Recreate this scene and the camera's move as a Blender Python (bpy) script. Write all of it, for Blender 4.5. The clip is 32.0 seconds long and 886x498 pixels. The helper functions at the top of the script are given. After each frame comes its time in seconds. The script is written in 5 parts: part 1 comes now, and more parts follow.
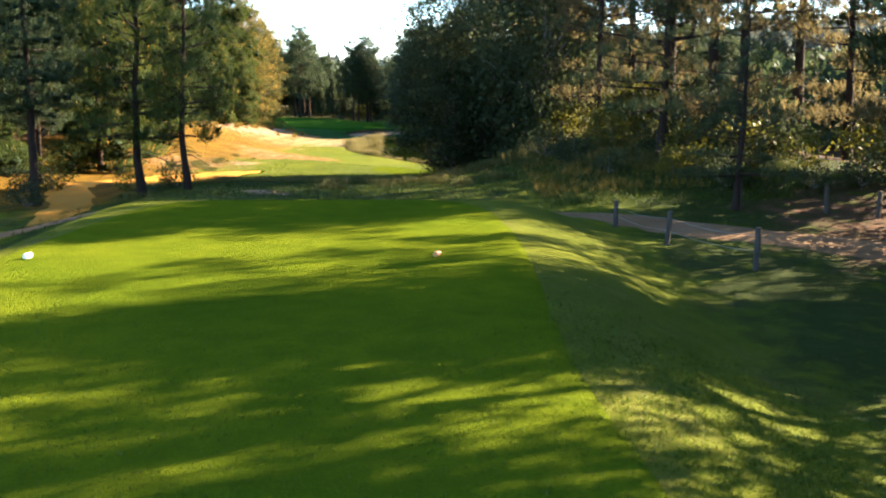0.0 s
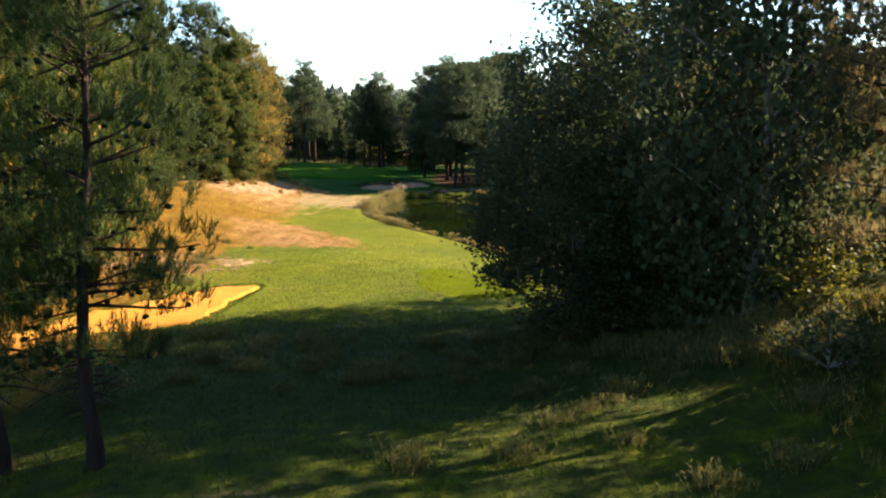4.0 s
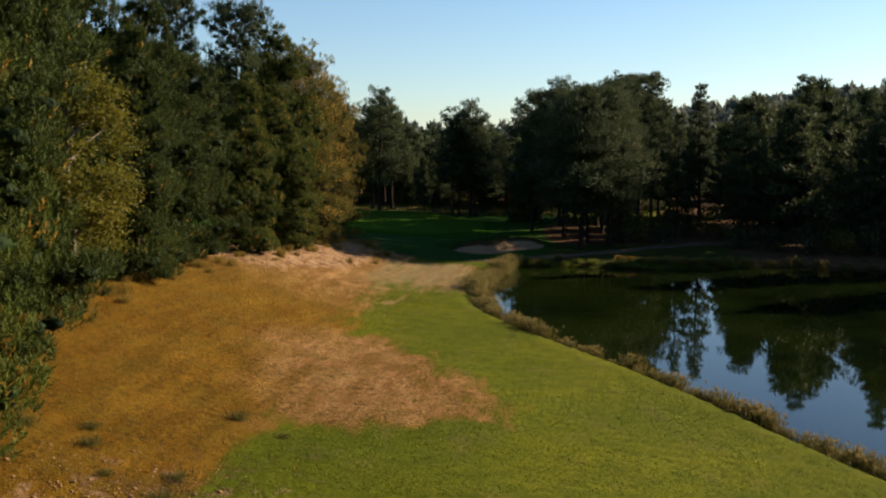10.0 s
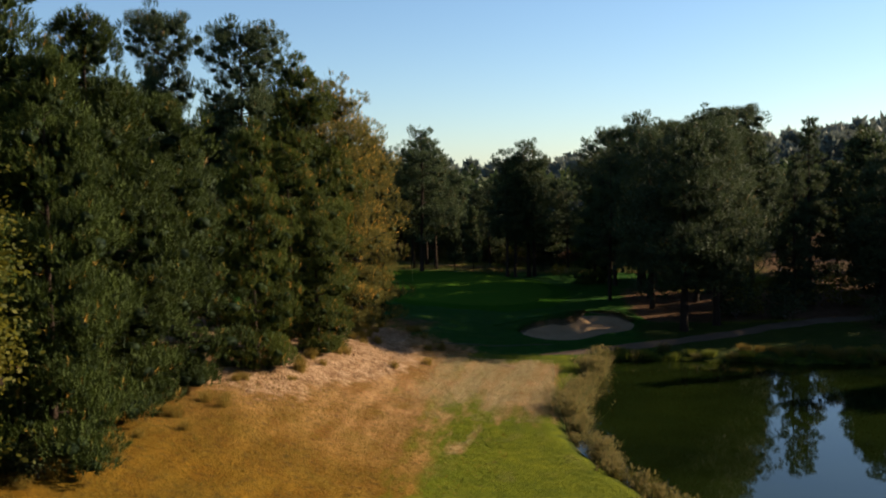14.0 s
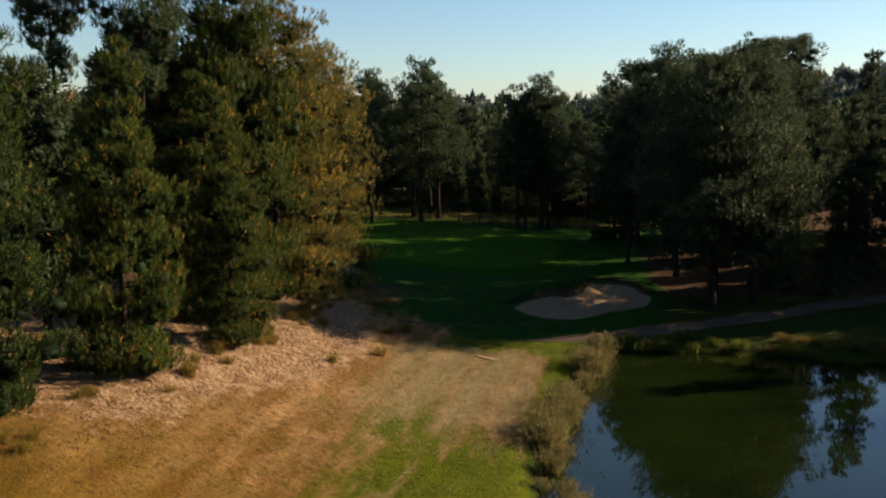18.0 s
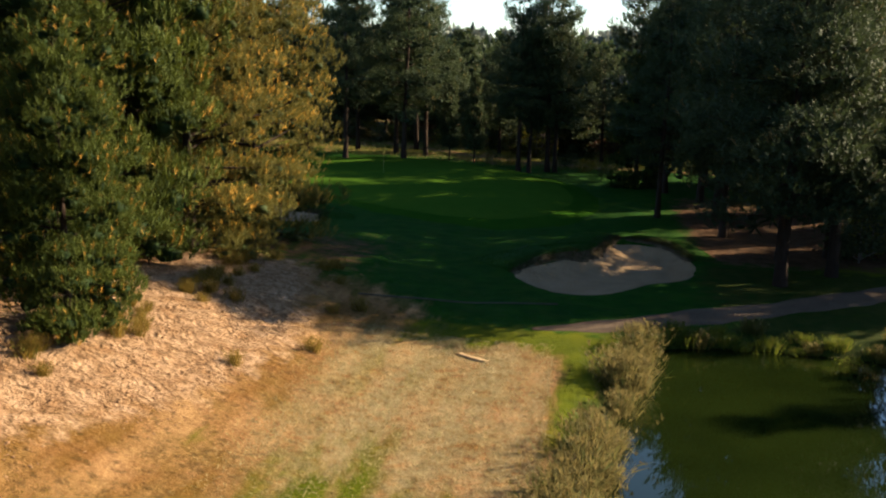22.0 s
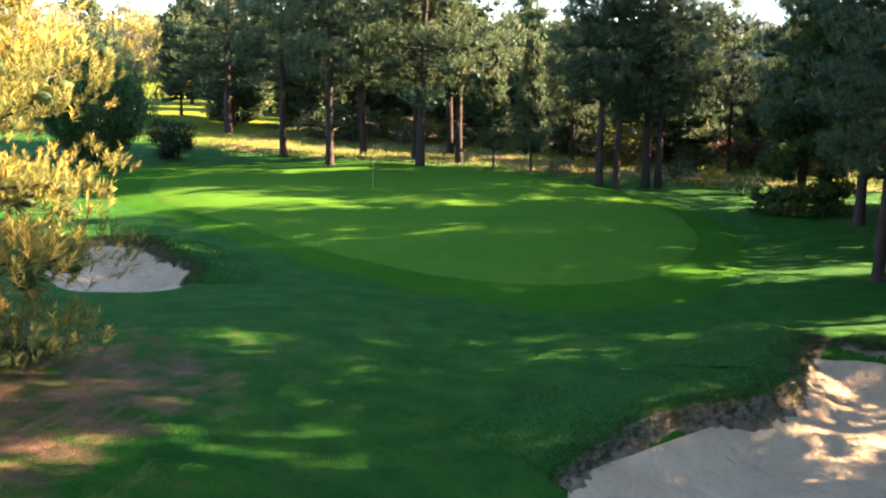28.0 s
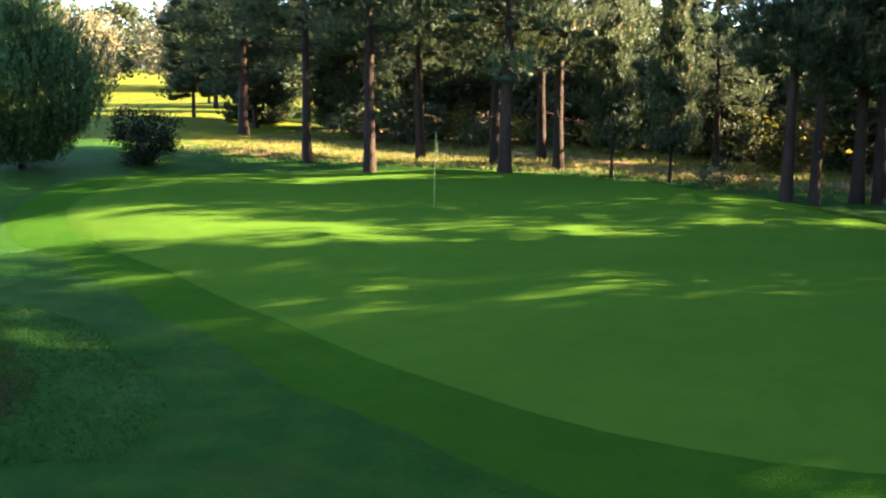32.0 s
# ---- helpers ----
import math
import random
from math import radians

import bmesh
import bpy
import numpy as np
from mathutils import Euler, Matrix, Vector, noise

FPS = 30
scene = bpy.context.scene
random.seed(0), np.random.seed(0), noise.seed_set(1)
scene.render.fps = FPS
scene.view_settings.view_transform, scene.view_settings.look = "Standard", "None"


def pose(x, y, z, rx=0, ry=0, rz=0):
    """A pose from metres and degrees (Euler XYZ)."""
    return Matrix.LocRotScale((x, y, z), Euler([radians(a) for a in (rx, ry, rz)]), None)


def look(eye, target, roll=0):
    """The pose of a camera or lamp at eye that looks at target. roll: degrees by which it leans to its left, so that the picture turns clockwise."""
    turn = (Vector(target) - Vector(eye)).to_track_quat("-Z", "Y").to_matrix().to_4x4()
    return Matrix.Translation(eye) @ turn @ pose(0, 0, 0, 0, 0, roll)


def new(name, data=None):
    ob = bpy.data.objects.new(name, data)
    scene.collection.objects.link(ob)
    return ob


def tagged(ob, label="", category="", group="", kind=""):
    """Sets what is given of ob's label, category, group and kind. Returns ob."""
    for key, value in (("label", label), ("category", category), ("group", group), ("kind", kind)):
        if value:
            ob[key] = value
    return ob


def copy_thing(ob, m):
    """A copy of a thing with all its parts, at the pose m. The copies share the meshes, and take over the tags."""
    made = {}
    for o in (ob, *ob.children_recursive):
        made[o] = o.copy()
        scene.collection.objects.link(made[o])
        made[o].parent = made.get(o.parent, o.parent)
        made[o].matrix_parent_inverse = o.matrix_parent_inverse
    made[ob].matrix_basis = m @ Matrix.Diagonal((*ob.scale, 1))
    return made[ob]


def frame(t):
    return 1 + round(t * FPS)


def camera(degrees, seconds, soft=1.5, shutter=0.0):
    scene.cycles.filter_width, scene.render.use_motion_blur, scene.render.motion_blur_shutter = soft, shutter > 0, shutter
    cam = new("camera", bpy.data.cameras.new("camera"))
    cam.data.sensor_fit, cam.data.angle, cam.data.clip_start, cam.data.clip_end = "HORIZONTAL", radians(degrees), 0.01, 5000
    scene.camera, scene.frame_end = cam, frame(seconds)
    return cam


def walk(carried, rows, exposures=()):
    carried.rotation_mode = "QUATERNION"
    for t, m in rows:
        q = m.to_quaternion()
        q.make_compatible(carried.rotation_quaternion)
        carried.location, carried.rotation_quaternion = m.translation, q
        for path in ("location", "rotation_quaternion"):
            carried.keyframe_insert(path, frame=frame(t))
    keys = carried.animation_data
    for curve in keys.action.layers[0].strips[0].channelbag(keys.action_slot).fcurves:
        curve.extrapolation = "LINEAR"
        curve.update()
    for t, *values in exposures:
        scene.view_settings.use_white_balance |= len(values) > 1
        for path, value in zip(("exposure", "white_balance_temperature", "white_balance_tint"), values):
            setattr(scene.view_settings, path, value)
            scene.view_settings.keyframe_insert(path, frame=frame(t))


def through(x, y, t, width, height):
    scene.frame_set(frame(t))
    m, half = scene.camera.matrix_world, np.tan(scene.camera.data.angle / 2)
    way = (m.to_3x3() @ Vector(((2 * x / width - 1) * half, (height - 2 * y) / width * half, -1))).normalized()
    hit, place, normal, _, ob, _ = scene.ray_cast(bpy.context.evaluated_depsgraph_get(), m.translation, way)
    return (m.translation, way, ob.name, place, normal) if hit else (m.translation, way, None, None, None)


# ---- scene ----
cam = camera(49.1, 32.0, soft=2.1)
METRES, EYE, TILT, LEAN, TURN = 160.0, 3.4, -9.5, 0.0, 0.0
ROWS = [
    (0.0, 0.0, 0.0, 0.0, -0.0, 0.0, 0.0),
    (0.5, -0.0029, 0.0142, 0.0023, -0.08, -0.09, -0.19),
    (1.0, -0.0069, 0.031, 0.0058, -0.41, -0.04, -0.48),
    (1.5, -0.0109, 0.0474, 0.0101, -0.62, 0.27, -0.6),
    (2.0, -0.0149, 0.0656, 0.0155, -0.83, 0.65, -0.61),
    (2.5, -0.0178, 0.0825, 0.0211, -0.85, 0.98, -0.54),
    (3.0, -0.0202, 0.1004, 0.0273, -0.69, 1.22, -0.4),
    (3.5, -0.0222, 0.117, 0.0325, -0.42, 1.43, -0.34),
    (5.5, -0.0312, 0.1753, 0.0485, 1.45, 2.22, 0.78),
    (6.0, -0.0334, 0.1938, 0.0507, 2.13, 2.48, 0.65),
    (6.5, -0.0358, 0.2107, 0.0521, 2.59, 2.7, 0.54),
    (7.0, -0.0383, 0.2288, 0.0541, 2.94, 2.85, 0.53),
    (7.5, -0.0407, 0.2455, 0.0567, 3.18, 2.88, 0.51),
    (8.0, -0.0435, 0.2636, 0.0602, 3.39, 2.92, 0.23),
    (8.5, -0.0463, 0.2801, 0.0634, 3.58, 3.08, -0.05),
    (9.0, -0.0497, 0.2977, 0.0661, 3.76, 3.36, -0.15),
    (9.5, -0.0532, 0.3138, 0.0693, 3.87, 3.51, -0.3),
    (10.0, -0.0573, 0.3313, 0.0732, 4.01, 3.61, -0.53),
    (10.5, -0.0611, 0.3472, 0.0771, 4.2, 3.69, -0.65),
    (11.0, -0.0653, 0.3645, 0.0816, 4.42, 3.81, -0.69),
    (11.5, -0.0688, 0.3802, 0.0862, 4.7, 3.94, -0.76),
    (12.0, -0.0725, 0.3971, 0.091, 5.01, 4.16, -0.73),
    (12.5, -0.0756, 0.4123, 0.0953, 5.3, 4.48, -0.64),
    (13.0, -0.079, 0.4282, 0.0995, 5.53, 4.88, -0.45),
    (13.5, -0.0811, 0.4414, 0.103, 5.77, 5.25, -0.17),
    (14.0, -0.0826, 0.4551, 0.1064, 5.97, 5.6, 0.12),
    (14.5, -0.0833, 0.4671, 0.109, 6.14, 5.85, 0.45),
    (16.5, -0.075, 0.5102, 0.1191, 7.15, 4.75, 0.57),
    (17.0, -0.0713, 0.5207, 0.1209, 7.54, 3.88, 0.13),
    (17.5, -0.068, 0.5303, 0.1222, 7.92, 2.92, -0.38),
    (18.0, -0.0653, 0.5409, 0.1235, 8.23, 1.76, -1.05),
    (18.5, -0.0637, 0.5511, 0.1246, 8.45, 0.69, -1.66),
    (19.0, -0.0628, 0.5632, 0.1253, 8.67, -0.25, -2.2),
    (19.5, -0.0635, 0.5752, 0.1266, 8.68, -0.98, -2.82),
    (20.0, -0.0649, 0.5887, 0.1278, 8.66, -1.49, -3.26),
    (20.5, -0.0669, 0.6021, 0.1284, 8.57, -1.73, -3.54),
    (21.0, -0.0697, 0.6174, 0.1284, 8.39, -1.75, -3.42),
    (21.5, -0.0722, 0.6316, 0.1283, 8.22, -1.74, -3.22),
    (22.0, -0.0748, 0.6475, 0.1278, 7.95, -1.66, -2.74),
    (22.5, -0.0769, 0.6622, 0.1273, 7.66, -1.61, -2.23),
    (23.0, -0.0789, 0.6784, 0.1266, 7.3, -1.51, -1.58),
    (23.5, -0.0801, 0.6933, 0.1269, 7.01, -1.64, -1.19),
    (24.0, -0.0809, 0.7099, 0.1279, 6.82, -1.85, -0.9),
    (24.5, -0.0809, 0.7255, 0.129, 6.82, -2.01, -0.67),
    (26.5, -0.0795, 0.7986, 0.1337, 9.72, -1.56, -1.29),
    (27.0, -0.0806, 0.8168, 0.1354, 10.99, -1.39, -1.89),
    (27.5, -0.0823, 0.8331, 0.1372, 12.08, -1.22, -2.45),
    (28.0, -0.085, 0.8502, 0.1393, 13.1, -1.1, -3.05),
    (28.5, -0.088, 0.8655, 0.1413, 13.96, -1.1, -3.54),
    (29.0, -0.0923, 0.8823, 0.1428, 14.7, -1.03, -3.88),
    (29.5, -0.097, 0.8971, 0.1435, 15.26, -0.99, -4.04),
    (30.0, -0.1023, 0.9127, 0.1435, 15.83, -0.86, -4.2),
    (30.5, -0.1077, 0.9268, 0.1427, 16.18, -0.62, -4.1),
    (31.0, -0.1135, 0.9414, 0.1423, 16.44, -0.38, -3.79),
    (31.5, -0.1178, 0.954, 0.1425, 16.59, -0.19, -3.42),
    (32.0, -0.1216, 0.9664, 0.1435, 16.64, -0.08, -2.98),
]
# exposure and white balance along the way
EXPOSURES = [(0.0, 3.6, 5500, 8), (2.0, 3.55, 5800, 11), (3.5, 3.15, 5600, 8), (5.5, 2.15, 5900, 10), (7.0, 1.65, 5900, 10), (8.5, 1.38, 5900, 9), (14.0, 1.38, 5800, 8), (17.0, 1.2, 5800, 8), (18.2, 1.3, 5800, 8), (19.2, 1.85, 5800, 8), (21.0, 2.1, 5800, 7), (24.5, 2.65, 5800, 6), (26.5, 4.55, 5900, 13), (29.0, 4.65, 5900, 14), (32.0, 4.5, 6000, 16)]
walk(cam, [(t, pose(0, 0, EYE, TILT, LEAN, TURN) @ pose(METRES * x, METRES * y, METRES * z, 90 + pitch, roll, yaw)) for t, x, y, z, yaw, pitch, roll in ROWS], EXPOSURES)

# ---- light: a low sun on the right, ahead ----
SUN_AZ, SUN_EL = 62.0, 24.0          # degrees from +y towards +x; above the horizon
world = bpy.data.worlds.new("sky")
scene.world = world
world.use_nodes = True
wt = world.node_tree
wt.nodes.clear()
sky = wt.nodes.new("ShaderNodeTexSky")
sky.sky_type = "NISHITA"
sky.sun_disc = False
sky.sun_elevation, sky.sun_rotation = radians(SUN_EL), radians(SUN_AZ)
sky.air_density, sky.dust_density, sky.ozone_density = 1.0, 0.3, 2.0
bg = wt.nodes.new("ShaderNodeBackground")
bg.inputs["Strength"].default_value = 0.052
wo = wt.nodes.new("ShaderNodeOutputWorld")
wt.links.new(sky.outputs[0], bg.inputs[0])
wt.links.new(bg.outputs[0], wo.inputs[0])
sun_data = bpy.data.lights.new("sun", "SUN")
sun_data.energy, sun_data.angle, sun_data.color = 5.0, radians(0.6), (1.0, 0.75, 0.46)
sun = new("sun", sun_data)
sa, se = radians(SUN_AZ), radians(SUN_EL)
sun.matrix_world = look((60, 100, 60), (60 - math.sin(sa) * math.cos(se), 100 - math.cos(sa) * math.cos(se), 60 - math.sin(se)))


# ---- materials ----
def nodes_of(name):
    m = bpy.data.materials.new(name)
    m.use_nodes = True
    nt = m.node_tree
    nt.nodes.clear()
    return m, nt


def N(nt, kind, **inputs):
    n = nt.nodes.new(kind)
    for k, v in inputs.items():
        n.inputs[k.replace("_", " ")].default_value = v
    return n


def noise_fac(nt, coord, scale, detail=4.0, rough=0.6, lo=0.3, hi=0.7, stretch=None):
    if stretch:
        mp = N(nt, "ShaderNodeMapping", Scale=stretch)
        nt.links.new(coord, mp.inputs[0])
        coord = mp.outputs[0]
    n = N(nt, "ShaderNodeTexNoise", Scale=scale, Detail=detail, Roughness=rough)
    nt.links.new(coord, n.inputs["Vector"])
    r = nt.nodes.new("ShaderNodeMapRange")
    r.inputs[1].default_value, r.inputs[2].default_value = lo, hi
    nt.links.new(n.outputs["Fac"], r.inputs[0])
    return r.outputs[0]


def mixc(nt, fac, a, b, mode="MIX"):
    n = nt.nodes.new("ShaderNodeMix")
    n.data_type, n.blend_type = "RGBA", mode
    for sock, v in ((n.inputs[0], fac), (n.inputs[6], a), (n.inputs[7], b)):
        if isinstance(v, (int, float)):
            sock.default_value = v
        elif isinstance(v, tuple):
            sock.default_value = (*v, 1.0)
        else:
            nt.links.new(v, sock)
    return n.outputs[2]


def mathn(nt, op, a, b=0.0, clamp=False):
    n = nt.nodes.new("ShaderNodeMath")
    n.operation, n.use_clamp = op, clamp
    for sock, v in ((n.inputs[0], a), (n.inputs[1], b)):
        if isinstance(v, (int, float)):
            sock.default_value = v
        else:
            nt.links.new(v, sock)
    return n.outputs[0]


def attr(nt, name):
    n = nt.nodes.new("ShaderNodeAttribute")
    n.attribute_name = name
    return n.outputs["Fac"]


def finish(nt, colour, rough=0.9, bump=None, strength=0.5, dist=0.05, spec=0.2, metal=0.0):
    p = N(nt, "ShaderNodeBsdfPrincipled", Roughness=rough, Metallic=metal)
    p.inputs["Specular IOR Level"].default_value = spec
    if isinstance(colour, tuple):
        p.inputs["Base Color"].default_value = (*colour, 1)
    else:
        nt.links.new(colour, p.inputs["Base Color"])
    if bump is not None:
        b = N(nt, "ShaderNodeBump", Strength=strength, Distance=dist)
        nt.links.new(bump, b.inputs["Height"])
        nt.links.new(b.outputs[0], p.inputs["Normal"])
    o = nt.nodes.new("ShaderNodeOutputMaterial")
    nt.links.new(p.outputs[0], o.inputs[0])


def world_pos(nt):
    return nt.nodes.new("ShaderNodeNewGeometry").outputs["Position"]


def two_tone(name, a, b, scale, fine, rough=0.9, strength=0.5, dist=0.03, spec=0.2, stretch=None, third=None):
    m, nt = nodes_of(name)
    c = world_pos(nt)
    f1 = noise_fac(nt, c, scale, stretch=stretch)
    f2 = noise_fac(nt, c, fine, detail=6.0, lo=0.25, hi=0.75, stretch=stretch)
    col = mixc(nt, f1, a, b)
    col = mixc(nt, mathn(nt, "MULTIPLY", f2, 0.45), col, third or tuple(v * 0.45 for v in a))
    finish(nt, col, rough, f2, strength, dist, spec)
    return m


def turf(name, a, b, dark, grain=26.0, patch=0.22, dist=0.035):
    """Mown or rough turf: broad patches, mottling and blade grain."""
    m, nt = nodes_of(name)
    c = world_pos(nt)
    col = mixc(nt, noise_fac(nt, c, patch, detail=3.0), a, b)
    col = mixc(nt, mathn(nt, "MULTIPLY", noise_fac(nt, c, 1.7, detail=5.0, lo=0.4, hi=0.75), 0.5), col, dark)
    fine = noise_fac(nt, c, grain, detail=5.0, rough=0.7, lo=0.25, hi=0.75)
    col = mixc(nt, mathn(nt, "MULTIPLY", fine, 0.5), col, dark)
    finish(nt, col, 0.95, fine, 0.8, dist, 0.0)
    return m


def foliage(name, a, b, warm, warm_from=0.9, through=0.35, gloss=0.6):
    """Needles or leaves: colour by the tint of the tuft, some light passing through."""
    m, nt = nodes_of(name)
    t = attr(nt, "tint")
    oi = nt.nodes.new("ShaderNodeObjectInfo").outputs["Random"]
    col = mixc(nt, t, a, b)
    col = mixc(nt, mathn(nt, "MULTIPLY", oi, 0.35), col, tuple(v * 0.55 for v in a))
    w = nt.nodes.new("ShaderNodeMapRange")
    w.inputs[1].default_value, w.inputs[2].default_value = warm_from, min(1.0, warm_from + 0.08)
    nt.links.new(t, w.inputs[0])
    col = mixc(nt, w.outputs[0], col, warm)
    p = N(nt, "ShaderNodeBsdfPrincipled", Roughness=gloss)
    p.inputs["Specular IOR Level"].default_value = 0.12
    nt.links.new(col, p.inputs["Base Color"])
    tr = nt.nodes.new("ShaderNodeBsdfTranslucent")
    nt.links.new(mixc(nt, 0.5, col, tuple(min(1, v * 1.6) for v in b)), tr.inputs[0])
    mx = nt.nodes.new("ShaderNodeMixShader")
    mx.inputs[0].default_value = through
    nt.links.new(p.outputs[0], mx.inputs[1])
    nt.links.new(tr.outputs[0], mx.inputs[2])
    o = nt.nodes.new("ShaderNodeOutputMaterial")
    nt.links.new(mx.outputs[0], o.inputs[0])
    return m


def ground_material():
    m, nt = nodes_of("ground_turf")
    c = world_pos(nt)
    big = noise_fac(nt, c, 0.16, detail=4.0)
    mid = noise_fac(nt, c, 1.3, detail=5.0, lo=0.35, hi=0.7)
    fine = noise_fac(nt, c, 18.0, detail=6.0, rough=0.7, lo=0.25, hi=0.75)
    streak = noise_fac(nt, c, 1.1, detail=5.0, lo=0.4, hi=0.68, stretch=(1.0, 0.22, 1.0))
    green = mixc(nt, big, (0.082, 0.1, 0.004), (0.135, 0.14, 0.005))
    green = mixc(nt, mathn(nt, "MULTIPLY", mid, 0.55), green, (0.036, 0.056, 0.003))
    green = mixc(nt, mathn(nt, "MULTIPLY", noise_fac(nt, c, 0.7, detail=6.0, lo=0.55, hi=0.75, stretch=(1.0, 0.5, 1.0)), 0.45), green, (0.15, 0.12, 0.04))
    rough = mixc(nt, mid, (0.02, 0.036, 0.005), (0.046, 0.054, 0.009))
    blotch = noise_fac(nt, c, 0.55, detail=6.0, rough=0.65, lo=0.38, hi=0.66)
    pink = mixc(nt, streak, (0.2, 0.098, 0.032), (0.39, 0.225, 0.105))
    ochre = mixc(nt, streak, (0.12, 0.056, 0.003), (0.212, 0.112, 0.010))
    dry = mixc(nt, attr(nt, "ochre"), pink, ochre)
    dry = mixc(nt, mathn(nt, "MULTIPLY", blotch, 0.5), dry, (0.11, 0.08, 0.008))
    dry = mixc(nt, mathn(nt, "MULTIPLY", noise_fac(nt, c, 3.2, detail=5.0, lo=0.52, hi=0.66), 0.6), dry, (0.045, 0.03, 0.01))
    dry = mixc(nt, mathn(nt, "MULTIPLY", attr(nt, "pale"), noise_fac(nt, c, 2.2, lo=0.35, hi=0.55)), dry, (0.36, 0.285, 0.15))
    lush = mixc(nt, mid, (0.009, 0.05, 0.003), (0.028, 0.084, 0.005))
    lush = mixc(nt, mathn(nt, "MULTIPLY", noise_fac(nt, c, 0.8, detail=6.0, rough=0.65, lo=0.48, hi=0.72), 0.6), lush, (0.05, 0.078, 0.008))
    lush = mixc(nt, mathn(nt, "MULTIPLY", noise_fac(nt, c, 2.6, detail=5.0, lo=0.5, hi=0.7), 0.6), lush, (0.012, 0.036, 0.005))
    bare = mixc(nt, mid, (0.25, 0.14, 0.07), (0.46, 0.3, 0.185))
    bare = mixc(nt, mathn(nt, "MULTIPLY", noise_fac(nt, c, 4.0, lo=0.5, hi=0.62), 0.7), bare, (0.13, 0.075, 0.035))
    litter = mixc(nt, mid, (0.055, 0.032, 0.017), (0.13, 0.07, 0.038))

    def cover(name, jitter, gain=2.2):
        a = attr(nt, name)
        s = mathn(nt, "ADD", a, mathn(nt, "MULTIPLY", mathn(nt, "SUBTRACT", jitter, 0.5), 0.55))
        return mathn(nt, "MULTIPLY", mathn(nt, "SUBTRACT", s, 0.27), gain, clamp=True)

    col = mixc(nt, cover("lush", mid), green, lush)
    col = mixc(nt, cover("rough", mid), col, rough)
    col = mixc(nt, cover("dry", streak), col, dry)
    col = mixc(nt, cover("litter", mid), col, litter)
    col = mixc(nt, cover("bare", mid), col, bare)
    col = mixc(nt, mathn(nt, "MULTIPLY", fine, 0.75), col, (0.4, 0.42, 0.36), "MULTIPLY")
    # trodden lumps on the bare bank, tufts elsewhere
    lumps = noise_fac(nt, c, 4.6, detail=3.0, rough=0.55, lo=0.3, hi=0.7)
    tufts = noise_fac(nt, c, 2.4, detail=4.0, rough=0.6, lo=0.3, hi=0.7)
    high = mathn(nt, "ADD", mathn(nt, "MULTIPLY", fine, 0.05), mathn(nt, "MULTIPLY", lumps, mathn(nt, "MULTIPLY", attr(nt, "bare"), 0.16)))
    high = mathn(nt, "ADD", high, mathn(nt, "MULTIPLY", tufts, 0.07))
    finish(nt, col, 0.95, high, 0.9, 1.0, 0.04)
    return m


MAT_GROUND = ground_material()
MAT_GREEN = turf("putting_green_turf", (0.037, 0.08, 0.008), (0.048, 0.09, 0.009), (0.027, 0.06, 0.006), grain=40, patch=0.3, dist=0.008)
MAT_TEE = turf("tee_turf", (0.07, 0.092, 0.004), (0.115, 0.126, 0.005), (0.026, 0.046, 0.003), grain=22, patch=0.35)
MAT_FORWARD = turf("forward_tee_turf", (0.068, 0.084, 0.004), (0.1, 0.108, 0.004), (0.036, 0.05, 0.003), grain=30, patch=0.35)
MAT_LIP = foliage("matted_turf_roots", (0.022, 0.02, 0.007), (0.07, 0.05, 0.018), (0.02, 0.05, 0.008), 0.45, 0.2)
MAT_COLLAR = turf("collar_turf", (0.022, 0.064, 0.006), (0.034, 0.077, 0.007), (0.014, 0.045, 0.004), grain=24)
MAT_SAND = two_tone("pale_bunker_sand", (0.25, 0.162, 0.086), (0.33, 0.226, 0.125), 0.9, 3.6, 0.95, 0.9, 0.12, 0.05, third=(0.13, 0.092, 0.06))
MAT_ORANGE = two_tone("orange_sand", (0.34, 0.15, 0.016), (0.42, 0.2, 0.026), 0.6, 9.0, 0.95, 0.7, 0.05, 0.05, third=(0.22, 0.092, 0.012))
MAT_DIRT = two_tone("trodden_earth", (0.13, 0.074, 0.032), (0.2, 0.12, 0.058), 0.5, 6.0, 0.95, 0.6, 0.04, 0.05)
MAT_PATH = two_tone("sandy_path", (0.07, 0.048, 0.031), (0.115, 0.083, 0.057), 0.5, 6.0, 0.95, 0.6, 0.04, 0.05)
MAT_MATTED = two_tone("matted_turf", (0.01, 0.05, 0.004), (0.026, 0.066, 0.007), 1.6, 14.0, 0.95, 1.0, 0.06, 0.05)
MAT_FACE = two_tone("torn_earth", (0.05, 0.036, 0.02), (0.16, 0.115, 0.07), 3.0, 10.0, 0.95, 1.0, 0.06, 0.05, third=(0.022, 0.026, 0.008))
MAT_BARK = two_tone("pine_bark", (0.02, 0.014, 0.01), (0.05, 0.032, 0.022), 1.5, 9.0, 0.95, 1.0, 0.05, 0.1, stretch=(1, 1, 0.3))
MAT_BARK_GREY = two_tone("grey_bark", (0.13, 0.11, 0.09), (0.22, 0.19, 0.16), 1.5, 9.0, 0.95, 1.0, 0.04, 0.1, stretch=(1, 1, 0.3))
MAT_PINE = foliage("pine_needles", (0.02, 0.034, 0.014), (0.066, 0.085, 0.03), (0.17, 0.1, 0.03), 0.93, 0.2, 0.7)
